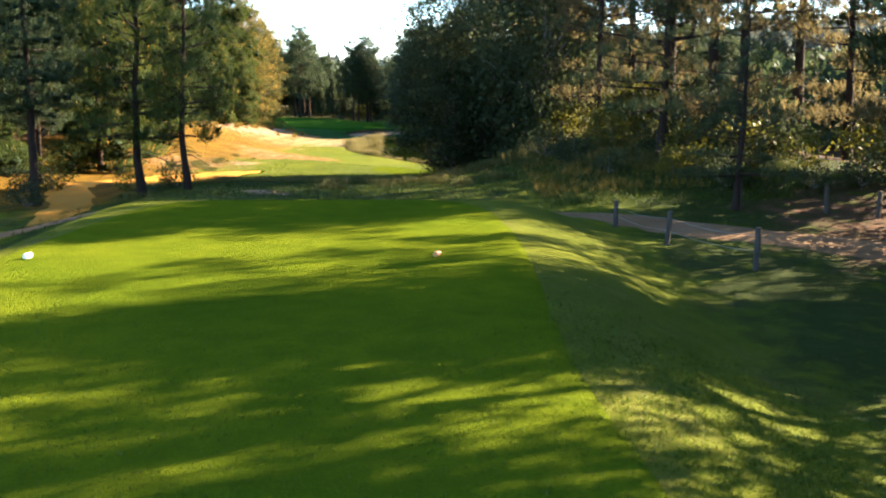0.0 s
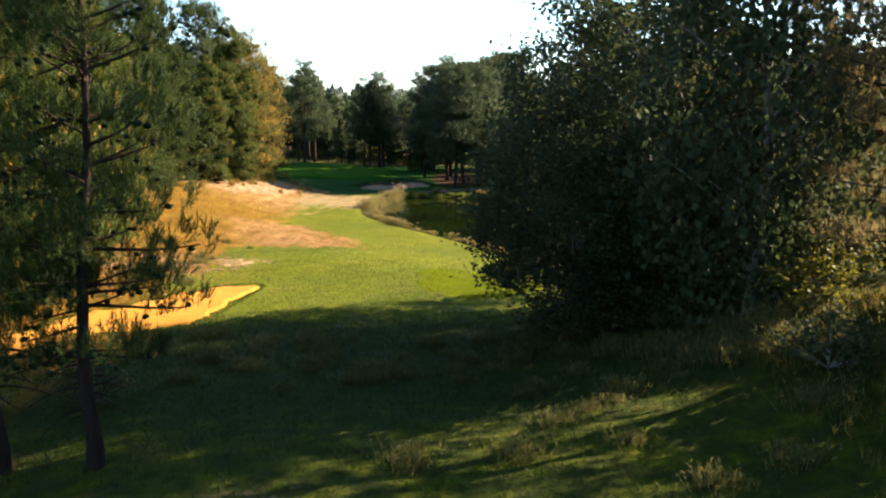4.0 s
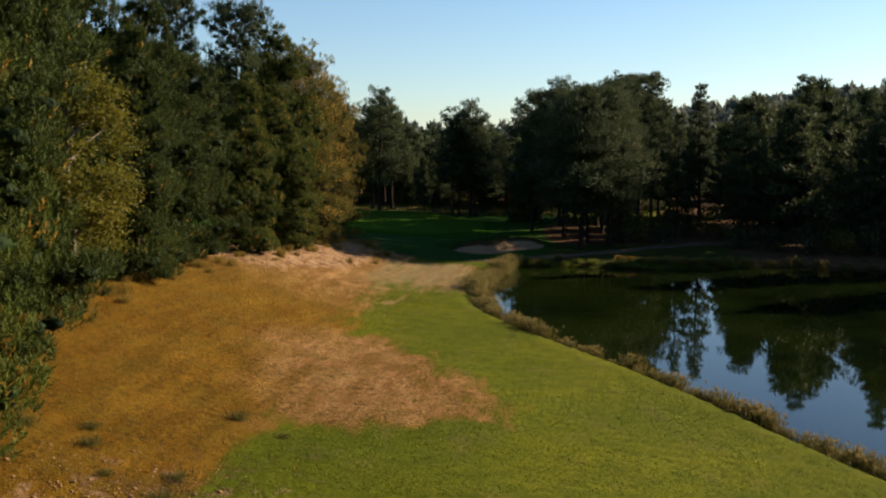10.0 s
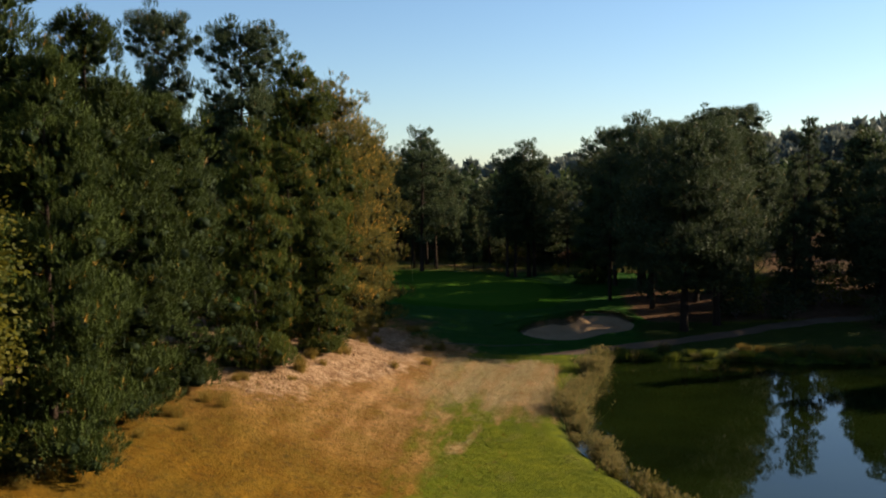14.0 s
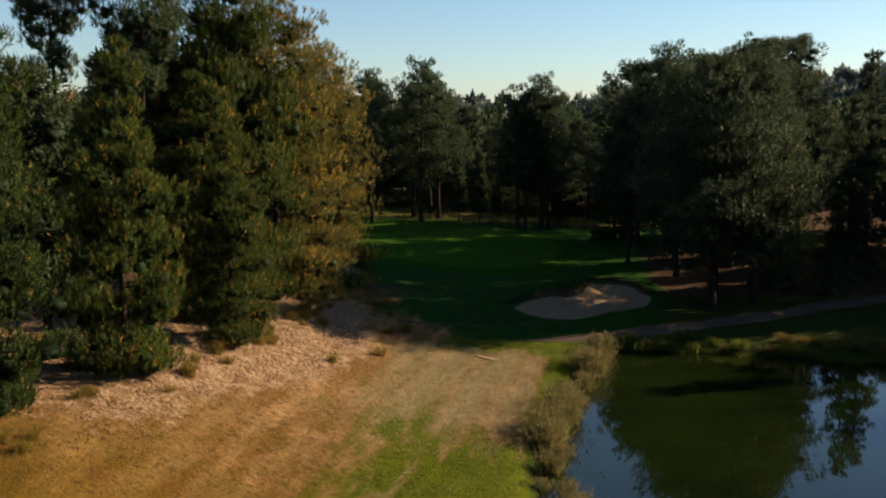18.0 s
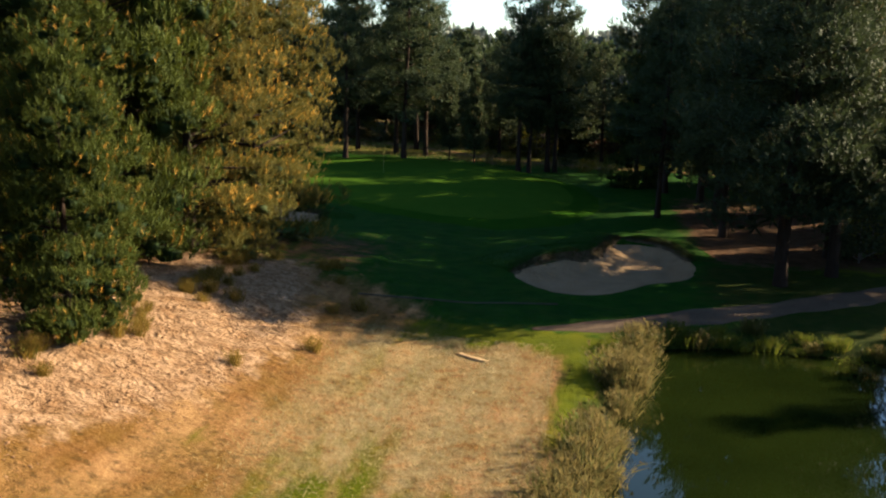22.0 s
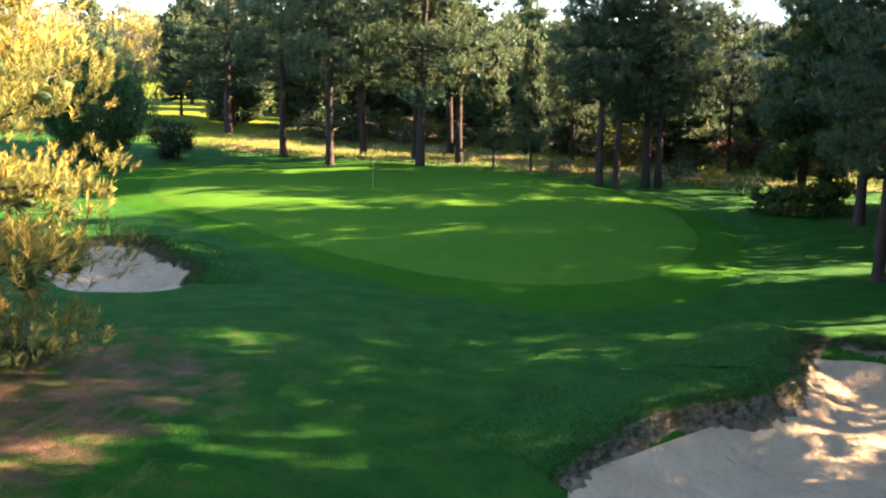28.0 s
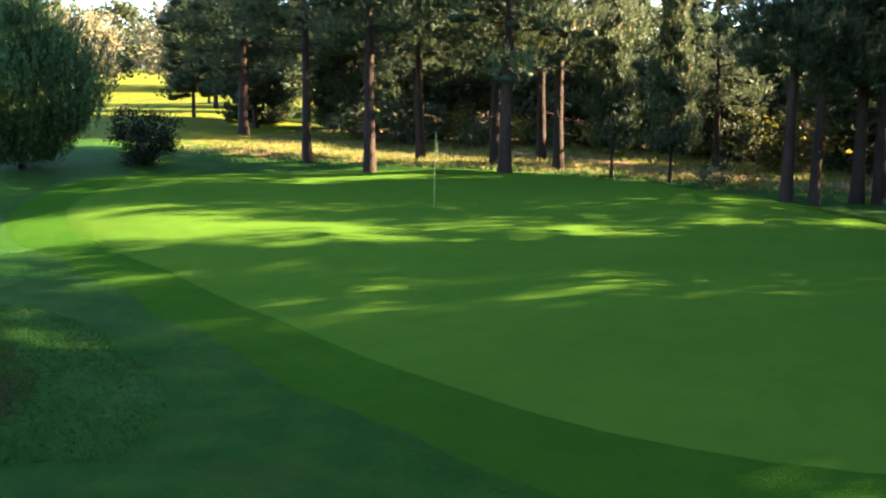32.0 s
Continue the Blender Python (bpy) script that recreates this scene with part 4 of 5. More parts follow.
# trees right of the tee are out of view, added to dapple its light
PLANTS = """
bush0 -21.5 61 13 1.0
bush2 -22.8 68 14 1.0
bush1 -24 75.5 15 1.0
row0 -26.8 83 15.5 1.0
birch -27.9 94.5 11 1.25
row1 -30 92 17 0.95
row1 -28.6 103.2 12.9 0.8
row2 -32 98.5 16 0.9
row0 -32 106 17 0.95
row1 -30.8 110.5 15.6 1.0
row2 -30.6 116.5 13.2 0.95
bush1 -28.4 124 13 0.78
bush1 -26.8 131.6 10.2 0.85
bush0 -29.6 136 12.5 0.95
bush2 -30.6 141.5 19 0.85
edge -29.6 147.5 18.5 0.95
edge -28.9 154.3 16.5 0.95
far0 -35 152 14 1.0
far0 -34 128 12 1.1
far1 -35 139.5 15 1.1
far0 -34.5 146.5 14 1.0
crown -37.0 135 20 0.7
crown -32.2 134.5 19 0.85
crown -36.5 124 14 0.9
far0 -33 74 17 1.1
far1 -35 82 17 1.1
far0 -36 91 17.5 1.1
far0 -38 99 17 1.1
far1 -38 109 15 1.1
far0 -39 117 11 1.1
far1 -40 125 12 1.1
far0 -37 145 16 1.1
tee0 -12.3 39.6 13 0.9
tee0 -10.3 39.0 11.5 0.8
tall1 -16.3 38.6 13 1.0
tall1 -19.5 47 9 1.0
tall2 -23 42 12 1.0
row1 -25.5 54 12 1.0
far0 -29 48 15 1.0
far1 -31 60 16 1.0
tall1 -22 34 14 1.0
near 2.6 53.5 12 0.95
near 0.5 53.8 8.2 1.3
leaf1 4.6 48.5 12.5 0.9
mound 6.8 43.5 12 0.9
mound 7.5 53 15 1.0
near 4.2 60 13 1.0
leaf0 8 66 12 0.9
tall2 10.8 46.5 18 1.0
tall2 11.5 42 18 1.0
tall2 16 44 18 1.0
open 8.2 36.6 12 1.0
open 8.6 28.4 6.5 1.0
mound 16.5 25.5 12 0.9
mound 10.5 34.5 13 1.0
mound 16.5 39.5 13 1.0
mound 10 51 17 1.0
mound 15.5 31 14 1.0
tall0 14 56 16 1.0
mound 17.4 22.6 14 0.9
thin 12.5 10.2 13 0.8
thin 13.2 15.4 13.5 0.8
leaf0 14.2 25.6 5.5 1.2
thin 11.5 18.6 11 1.0
thin 15.5 31.9 13 0.9
thin 19.5 35 15 1.0
thin 11.5 5 12.5 1.0
mound 14.5 20.6 13 0.9
thin 12 -2 13 1.0
far0 24 11 16 1.0
far1 27 26 16 1.0
thin 15 5 13 0.9
far0 33 18 16 1.0
tall0 -6.7 172.2 15 0.9
tall0 -2.6 173.8 17 1.0
tall2 1.6 171.5 17 1.0
tall0 3.4 184.4 18 1.0
crown 1.8 180.8 17.5 1.2
crown 7.6 183.2 19 1.1
tall1 -1.6 189.4 17 1.0
crown -5.3 184.2 17 1.0
thin -0.6 186.2 17 1.0
tall0 8 187.5 18 1.0
mass -2.0 154.0 17 1.3
mass 1.0 156.6 17 1.2
mass 1.8 161 16.5 0.95
tall2 -1.0 160.2 15 0.9
mass -3.2 166 17 1.0
tall1 3.2 166 18 1.0
tall0 -3.0 180 19 1.0
crown 3.8 177 18 1.1
tall0 8.4 178 17 0.9
fir 14.9 181 18 1.0
fir 9.5 166 14 0.9
tall0 15.8 161 13 1.0
far1 20.5 159.6 15 1.1
fir 23.5 165.5 18 1.2
fir 28 154 17 1.2
far0 30 158 15 1.1
far1 36 148 17 1.2
far0 39 136 15 1.1
tall0 -28.3 194.0 18 1.0
tall1 -33.4 192.2 17 0.95
tall2 -38.6 197.8 16 1.0
tall0 -48.0 209 17 1.25
tall2 -34.6 202.4 16 1.0
tall1 -30.2 200 17 1.0
tall0 -38 212 17 1.0
tall2 -29 205 17 1.0
tall1 -27.2 199.6 16 1.0
tall1 -17.7 194.0 16 0.95
tall2 -16.7 194.0 15 0.9
tall0 -15.1 195.4 17 1.0
tall1 -14.4 195.4 16 0.95
far1 -24.6 198 8 0.6
far1 -22.1 197 8.5 0.6
tall0 -20.5 206 11.5 1.0
tall2 -10 205 11.5 1.0
tall0 -7.4 188.4 17 0.85
tall0 4 192 17 1.0
tall0 -3 203 17 1.0
tall0 3 208 17 1.0
tall2 -5.0 197.2 16 1.0
tall2 1.6 198.6 17 1.0
far1 12 196 17 1.0
row1 -7.4 187.6 11 0.95
far_leaf 19.5 161.5 6.5 1.0
far_leaf 24 156.5 7 1.0
far_leaf 29.5 152 7 1.0
far_leaf 34 146 7.5 1.0
far_leaf 38 139.5 8 1.0
far_leaf 18 168 9 1.0
far_leaf 26 166 9 1.0
far_leaf 33 157 9 1.0
"""
for row in PLANTS.split("\n"):
    if row.strip():
        k, x, y, t, w = row.split()
        plant(k, float(x), float(y), float(t), None, float(w))
# the wood behind the green
rng = random.Random(7)
for i in range(54):
    x, y = -75 + (i % 18) * 6.6 + rng.uniform(-2.5, 2.5), 219 + (i // 16) * 13 + rng.uniform(-4, 4)
    if x < -16 - 0.66 * (y - 156) or -24 < x < -4 and y > 222:
        continue
    plant("far0" if i % 2 else "far1", x, y, rng.uniform(9.5, 13), None, rng.uniform(0.9, 1.2))
for i in range(10):
    plant("far0" if i % 2 else "far1", 20 + (i % 4) * 9 + rng.uniform(-3, 3), 172 + (i // 4) * 12 + rng.uniform(-4, 4), rng.uniform(13, 18))
for i in range(17):
    plant("autumn" if i % 4 else "far_leaf", -128 + i * 4.8 + rng.uniform(-3, 3), 290 + rng.uniform(-12, 30) + i * 1.8, rng.uniform(10, 16), None, 1.1)
for i in range(18):
    x = -52 + (i % 9) * 6.6 + rng.uniform(-1.6, 1.6)
    plant("wood", x, 219 + (i // 9) * 12 - 0.2 * (x + 52) + rng.uniform(-4, 4), rng.uniform(3.5, 7.5), None, rng.uniform(1.0, 1.4))
# undergrowth
for i in range(34):
    plant("shrub" if i % 3 else "shrub_y", -42 + i * 1.75 + rng.uniform(-1.5, 1.5), 213 + rng.uniform(-2.5, 6) - 0.25 * i, rng.uniform(1.4, 3.0), None, rng.uniform(0.9, 1.5))
for x, y, t, k in ((-20.3, 196.5, 1.2, "shrub"), (-18.9, 199, 1.0, "shrub_y"), (-13.2, 199.5, 1.4, "shrub"), (-11.5, 197, 1.3, "shrub_y"), (-9.5, 195, 1.2, "shrub"), (6.5, 171, 2.3, "shrub_y"), (9.5, 172.5, 2.0, "shrub_y"),
                   (3.2, 160, 3.0, "shrub"), (7, 158.5, 2.6, "shrub"), (14, 156, 2.4, "shrub"), (20, 152, 2.8, "shrub"), (26, 150, 3.0, "shrub"), (33, 143, 3.0, "shrub"), (36, 133, 3.0, "shrub"), (38, 122, 2.8, "shrub"), (4.4, 162, 2.6, "shrub_y"), (9.8, 169.2, 2.6, "shrub_y"), (11.4, 168.4, 2.0, "shrub_y"), (14.4, 168.2, 2.9, "shrub_y"), (17, 153.5, 2.6, "shrub"), (23, 151, 2.4, "shrub_y"), (28, 148, 2.8, "shrub"), (-28.3, 101.6, 1.3, "shrub"), (6.0, 35.2, 0.9, "shrub"), (7.9, 33.4, 1.0, "shrub_y"), (5.2, 38.6, 1.2, "shrub"), (6.8, 39.8, 1.7, "shrub_y"), (8.2, 37.4, 1.3, "shrub"), (8.9, 35.4, 1.5, "shrub_y"), (4.4, 42.0, 1.4, "shrub"), (9.6, 32.6, 0.9, "shrub"), (-31.5, 109, 2.0, "shrub")):
    plant(k, x, y, t)
for i in range(30):
    a = rng.uniform(0, 1)
    plant("shrub" if i % 4 else "shrub_y", 3.0 + 9 * a + rng.uniform(-1.5, 1.5), 56 - 21 * a + rng.uniform(-2.5, 3.5), rng.uniform(1.0, 2.6), None, rng.uniform(0.9, 1.3))
for i in range(16):
    plant("shrub" if i % 2 else "shrub_y", 8.5 + i * 0.9 + rng.uniform(-0.6, 0.6), 31.5 + rng.uniform(-1.2, 2.0), rng.uniform(0.8, 1.8))
for i in range(10):
    plant("shrub" if i % 2 else "shrub_y", -27 + i * 1.6 + rng.uniform(-0.6, 0.6), 41 + rng.uniform(-4, 6), rng.uniform(0.8, 1.6))


def far_woods(name, spots, label, mat, per=230, size=1.3, seed=3):
    """Joined canopy of woods too far off to tell tree from tree."""
    g = np.random.default_rng(seed)
    S = np.array(spots)
    base = H(S[:, 0], S[:, 1])
    hh, rr = g.uniform(7, 13, len(S)), g.uniform(3, 5.5, len(S))
    u = unit(g.normal(size=(len(S) * per, 3))) * g.uniform(0.6, 1, (len(S) * per, 1))
    rep = lambda q: np.repeat(q, per, 0)
    taper = 1 - 0.35 * u[:, 2:3]
    P = np.column_stack([rep(S), rep(base + hh * 0.55)]) + u * np.column_stack([rep(rr), rep(rr), rep(hh * 0.48)]) * np.concatenate([taper, taper, np.ones_like(taper)], 1)
    v, f = blades(g, P, unit(u + np.array([0, 0, 0.4])), 1, size, size * 0.8, 0.5)
    tint = np.repeat(np.clip(rep(g.uniform(0, 0.9, len(S))) + g.uniform(0, 0.1, len(P)), 0, 1), 3)
    tagged(part_mesh(name, v, f, mat, tint=tint), label, "woods", kind="stuff")


g7 = np.random.default_rng(17)
spots = [(g7.uniform(-40, 160), g7.uniform(262, 330)) for _ in range(150)]
spots += [(g7.uniform(48, 120), g7.uniform(20, 260)) for _ in range(150)] + [(g7.uniform(-110, -46), g7.uniform(30, 148)) for _ in range(120)]
# denser belt, mostly unseen, added to keep sun off the wood floor
spots += [(g7.uniform(42, 70), g7.uniform(95, 225)) for _ in range(110)]
spots += [(g7.uniform(-60, 60), g7.uniform(-90, -40)) for _ in range(60)] + [(g7.uniform(-230, -130), g7.uniform(180, 330)) for _ in range(60)]
far_woods("far_woods", spots, "dark woods beyond the course", MAT_PINE, 170, 1.6)
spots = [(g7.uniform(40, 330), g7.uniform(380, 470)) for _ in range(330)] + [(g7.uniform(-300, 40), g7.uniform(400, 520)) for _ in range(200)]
far_woods("hill_woods", spots, "wooded hillside on the skyline with haze tinted into its leaves", MAT_DISTANT, 110, 3.0, 4)

# ---- flagstick ----
flag = thing("flagstick", "slim yellow flagstick standing in the hole", "flagstick")
part_mesh("pole", *tube([(0, 0, -0.1), (0.01, 0, 1.0), (0.05, 0, 2.25)], [0.012, 0.012, 0.01], 8), plain("pale_yellow_paint", (0.22, 0.22, 0.07)), flag, soft=True)
fw, ft = np.meshgrid(np.linspace(0, 1, 9), np.linspace(0, 1, 6))
fv = np.column_stack([(0.05 + 0.1 * fw * np.cos(0.5)).ravel(), (0.05 * np.sin(fw * 7) - 0.1 * fw).ravel(), (2.24 - 0.36 * ft * (1 - 0.1 * fw) - 0.3 * fw ** 1.2).ravel()])
fi = np.arange(54).reshape(6, 9)
part_mesh("flag_cloth", fv, np.stack([fi[:-1, :-1], fi[:-1, 1:], fi[1:, 1:], fi[1:, :-1]], -1).reshape(-1, 4), plain("yellow_cloth", (0.3, 0.28, 0.05), 0.9), flag, "drooping yellow flag", soft=True)
flag.location = (-28.2, 184.2, h(-28.2, 184.2) + 0.05)

# ---- fence posts ----
for x, y, tall in ((6.7, 20.4, 0.95), (5.4, 23.0, 0.85), (4.6, 25.6, 0.7), (8.8, 28.6, 0.8), (11.1, 27.9, 0.8), (12.4, 27.4, 0.75)):
    b = bmesh.new()
    bmesh.ops.create_cone(b, cap_ends=True, segments=9, radius1=0.07, radius2=0.06, depth=tall + 0.3)
    bmesh.ops.bevel(b, geom=[e for e in b.edges if all(v.co.z > 0 for v in e.verts)], offset=0.012, segments=1, affect="EDGES")
    p = part("fence_post", b, MAT_POST)
    p.matrix_basis = pose(x, y, h(x, y) + tall / 2 - 0.15, 3 * math.sin(x * 5), 3 * math.cos(y * 3), 0)
    tagged(p, "weathered round wooden fence post in the grass", "post", "fence posts")

# ---- garden conifers and bushes by the green ----
def make_cypress():
    g = np.random.default_rng(41)
    top = thing("cypress_bush", "broad upswept dark green cypress by the green", "shrub")
    trunk = np.column_stack([np.zeros(6), np.zeros(6), np.linspace(-0.2, 3.2, 6)])
    part_mesh("trunk", *tube(trunk, np.linspace(0.14, 0.03, 6), 7), MAT_BARK, top, soft=True)
    # upswept sprays, feathering out of an egg-shaped bush
    n = 5200
    z = g.uniform(0.0, 1.0, n)
    az = g.uniform(0, 2 * math.pi, n)
    lobe = 1 + 0.13 * np.sin(3 * az + 1) + 0.1 * np.sin(7 * az + 5 * z) + g.normal(0, 0.1, n)
    r = 2.5 * (0.4 + 0.6 * np.minimum(1, z / 0.36)) * (1 - np.maximum(0, z - 0.42) ** 1.7 / 0.42) * lobe * g.uniform(0.5, 1.0, n) ** 0.5
    r = np.maximum(r, 0.08)
    P = np.column_stack([np.cos(az) * r, np.sin(az) * r, 0.1 + z * 4.4])
    D = unit(np.column_stack([np.cos(az) * 0.55, np.sin(az) * 0.55, np.full(n, 0.85)]) + g.normal(0, 0.22, (n, 3)))
    P[:, :2] *= (1 + 0.16 * (g.uniform(0, 1, n) > 0.93))[:, None]
    v, f = shoots(g, P, D, 12, 0.2, 0.05, 1.0)
    # leaders that stand out of the outline
    k = np.argsort(-np.hypot(P[:, 0], P[:, 1]) - 0.8 * P[:, 2])[:2400:8]
    long_v, long_f = shoots(g, P[k], unit(D[k] + np.column_stack([np.cos(az[k]), np.sin(az[k]), np.zeros(len(k))]) * 0.3), 40, 0.2, 0.05, 2.0)
    part_mesh("leader_sprays", long_v, long_f, MAT_CYPRESS, top, tint=np.repeat(g.uniform(0.1, 0.8, len(k)), 40 * 3))
    tint = np.repeat(g.uniform(0, 0.7, n), 36) + np.tile(np.repeat(np.linspace(0, 0.25, 12), 3), n)
    part_mesh("foliage", v, f, MAT_CYPRESS, top, tint=tint)
    return top


cyp = make_cypress()
cyp.matrix_basis = pose(-46.2, 187.8, h(-46.2, 187.8)) @ Matrix.Diagonal((1.12, 1.12, 1.2, 1))
round_bush = make_broadleaf(43, 2.3, 1.25, 0.0, 8000, 0.095, MAT_BOX, label="neatly rounded dark bush by the green", clumps=70, group="", name="round_bush")
round_bush.matrix_basis = pose(-44.0, 192.6, h(-44.0, 192.6)) @ Matrix.Diagonal((1.15, 1.15, 1.1, 1))


# ---- reeds and tall grass ----
def make_clump(name, label, seed, count, tall, wide, blade, mat, heads=0, category="reeds", group="reeds along the pond"):
    g = np.random.default_rng(seed)
    top = thing(name, label, category, group)
    P = np.column_stack([g.normal(0, wide * 0.5, (count, 2)), np.full(count, -0.12)])
    D = unit(np.column_stack([P[:, :2] * 0.35 / wide + g.normal(0, 0.1, (count, 2)), np.ones(count)]))
    v, f = blades(g, P, D, 1, tall, blade, 0.08)
    part_mesh("stem_mass", v, f, mat, top, tint=np.repeat(g.uniform(0, 1, count), 3))["kind"] = "stuff"
    # leaves along the stems
    k = g.integers(0, count, count)
    up = g.uniform(0.25, 0.85, (count, 1))
    Q = P[k] + D[k] * tall * up
    v, f = blades(g, Q, unit(D[k] + g.normal(0, 0.6, (count, 3))), 2, tall * 0.28, blade * 1.1, 0.3)
    part_mesh("leaf_mass", v, f, mat, top, tint=np.repeat(g.uniform(0, 1, count), 6))["kind"] = "stuff"
    if heads:
        k = g.integers(0, count, heads)
        Q = P[k] + D[k] * tall * g.uniform(0.8, 1.0, (heads, 1))
        v, f = blades(g, Q, np.tile([0, 0, 1.0], (heads, 1)), 7, 0.22, 0.035, 0.4)
        part_mesh("seed_head_mass", v, f, MAT_REED, top, "pale feathery seed heads", tint=np.repeat(g.uniform(0.6, 0.84, heads), 21))["kind"] = "stuff"
    return top


clumps = [make_clump("reed_clump", "tall tawny reeds with feathery heads at the water's edge", 50 + i, 200, 1.7, 0.55, 0.035, MAT_REED, 40) for i in range(3)]
low = [make_clump("sedge_clump", "low brownish sedge on the pond bank", 60 + i, 200, 0.8, 0.4, 0.03, MAT_SEDGE, 14) for i in range(3)]
tuft = [make_clump("dry_grass_tuft", "tuft of tall yellow dry grass", 70 + i, 130, 0.75, 0.28, 0.022, MAT_TALL, 0, "grass", "dry grass tufts") for i in range(3)]
heath = [make_clump("grass_tussock", "shaggy green-brown grass tussock", 80 + i, 170, 0.5, 0.4, 0.022, MAT_HEATH, 0, "grass", "rough tussocks") for i in range(2)]
far_bank = [make_clump("bank_grass_clump", "low yellow-green grass on the far pond bank", 90 + i, 220, 0.6, 0.5, 0.028, MAT_BANK_GRASS, 0, "grass", "grass on the far bank") for i in range(3)]
placed = set()


def put(kinds, i, x, y, s, z=None):
    ob = kinds[i % len(kinds)]
    m = pose(x, y, h(x, y) if z is None else z, 0, 0, (i * 77) % 360) @ Matrix.Diagonal((s * 1.1, s * 1.1, s, 1))
    if ob.name not in placed:
        placed.add(ob.name)
        ob.matrix_basis = m
    else:
        copy_thing(ob, m).scale = m.to_scale()


rng = random.Random(21)
shore = loop(POND, 40)
seg = np.concatenate([[0], np.cumsum(np.hypot(*np.diff(np.vstack([shore, shore[:1]]), axis=0).T))])
centre = shore.mean(0)
i = 0
dist = 0.0
while dist < seg[-1]:
    k = int(np.searchsorted(seg, dist)) % len(shore)
    x, y = shore[k]
    west = x < 4 and y < 142.5
    if west and y > 117:
        for _ in range(2):
            o = rng.uniform(-0.9, 0.35)
            d = (shore[k] - centre) / np.linalg.norm(shore[k] - centre)
            put(clumps, i, x + d[0] * o, y + d[1] * o, rng.choice((0.35, 0.45, 0.6, 0.9)), max(h(x + d[0] * o, y + d[1] * o), WATER_Z - 0.15))
            i += 1
        dist += rng.choice((0.8, 1.0, 2.2))
    elif west:
        o = rng.uniform(-0.2, 0.9)
        d = (shore[k] - centre) / np.linalg.norm(shore[k] - centre)
        put(low, i, x + d[0] * o, y + d[1] * o, rng.choice((0.4, 0.55, 0.75, 1.05)), max(h(x + d[0] * o, y + d[1] * o), WATER_Z - 0.15))
        i += 1
        dist += rng.uniform(0.35, 1.0)
    elif y > 140 and x < 12:
        put(low if i % 4 == 0 else far_bank, i, x + rng.uniform(-0.3, 0.3), y + rng.uniform(0.1, 1.5), rng.uniform(0.5, 1.1))
        i += 1
        dist += 0.6
    else:
        put(low, i, x, y, rng.uniform(0.8, 1.4), max(h(x, y), WATER_Z - 0.1))
        i += 1
        dist += 2.2
# sunlit grass on the far bank of the pond
for i in range(46):
    put(tuft, i, rng.uniform(0.5, 13), rng.uniform(143.4, 145.6), rng.uniform(0.5, 0.9))
# dry tufts at the foot of the pines and on the bank
for i in range(64):
    y = rng.uniform(92, 152)
    x = float(np.interp(y, [92, 110, 122, 130, 140, 152], [-27.5, -28.5, -27.6, -26.0, -26.2, -26.5])) + rng.gauss(0, 0.7)
    put(tuft, i, x, y, rng.uniform(0.5, 0.95))
for i, (x, y) in enumerate([(-23.4, 147.8), (-23.0, 148.6), (-22.2, 146.0), (-21.4, 141.8), (-20.6, 143.0), (-24.6, 139.5), (-20.9, 137.2), (-30.5, 160.4), (-22.6, 134)]):
    put(tuft, i, x, y, rng.uniform(0.6, 0.9))
for i in range(90):
    x, y = rng.uniform(-13, 7), rng.triangular(34, 57, 51)
    if abs(x + 6.8) < 1.6 and abs(y - 36) < 1.4:
        continue
    put(heath, i, x, y, rng.uniform(0.5, 1.15))


for i in range(70):
    a = rng.uniform(0, 1)
    put(heath, i, 1.5 + 8.5 * a + rng.uniform(-1.2, 1.2), 50 - 14 * a + rng.uniform(-3.5, 2.5), rng.uniform(0.7, 1.4))


for i in range(46):
    x, y = rng.gauss(-20, 2.6), rng.gauss(72.5, 5.5)
    if x < -14.5 - max(0, y - 70) * 0.1:
        put(heath, i, x, y, rng.uniform(0.4, 0.8))


# ---- brown hedge behind the wood path ----
def hedge(ax, ay, bx, by, tall, wide):
    g = np.random.default_rng(91)
    n = 9000
    t = g.uniform(0, 1, n)
    o = g.uniform(-1, 1, n)
    z = g.uniform(0, 1, n) ** 0.7 * tall * (1 + 0.12 * np.sin(t * 31) + 0.08 * np.sin(t * 77))
    x, y = ax + (bx - ax) * t, ay + (by - ay) * t + o * wide / 2
    Q = np.column_stack([x, y, H(x, y) + z])
    v, f = leaf_quads(g, Q, 0.22, 0.3)
    tagged(part_mesh("hedge", v, f, MAT_HEDGE, tint=np.repeat(g.uniform(0, 1, n), 4)), "dark brown leafy hedge behind the woodland path", "hedge")


hedge(-34, 215.5, -8, 208.5, 2.1, 1.0)


# ---- ragged turf lips of the bunkers ----
def turf_lip(line, start, stop, seed, mat=MAT_LIP, label="shaggy brown turf hanging over the bunker edge", long=0.22):
    g = np.random.default_rng(seed)
    n = len(line)
    t = g.uniform(start, stop, 1300) * n
    k = t.astype(int) % n
    f = (t % 1)[:, None]
    q = line[k] * (1 - f) + line[(k + 1) % n] * f
    c = line.mean(0)
    q = q + unit(q - c) * g.normal(0.12, 0.16, (len(q), 1))
    P = np.column_stack([q, H(q[:, 0], q[:, 1])])
    D = unit(np.column_stack([-(q - c) * 0.06, np.full(len(q), 0.6)]))
    v, f = blades(g, P, D, 7, long, 0.03, 0.5)
    tagged(part_mesh("turf_lip", v, f, mat, tint=np.repeat(g.uniform(0, 1, len(q)), 21)), label, "grass", kind="stuff")



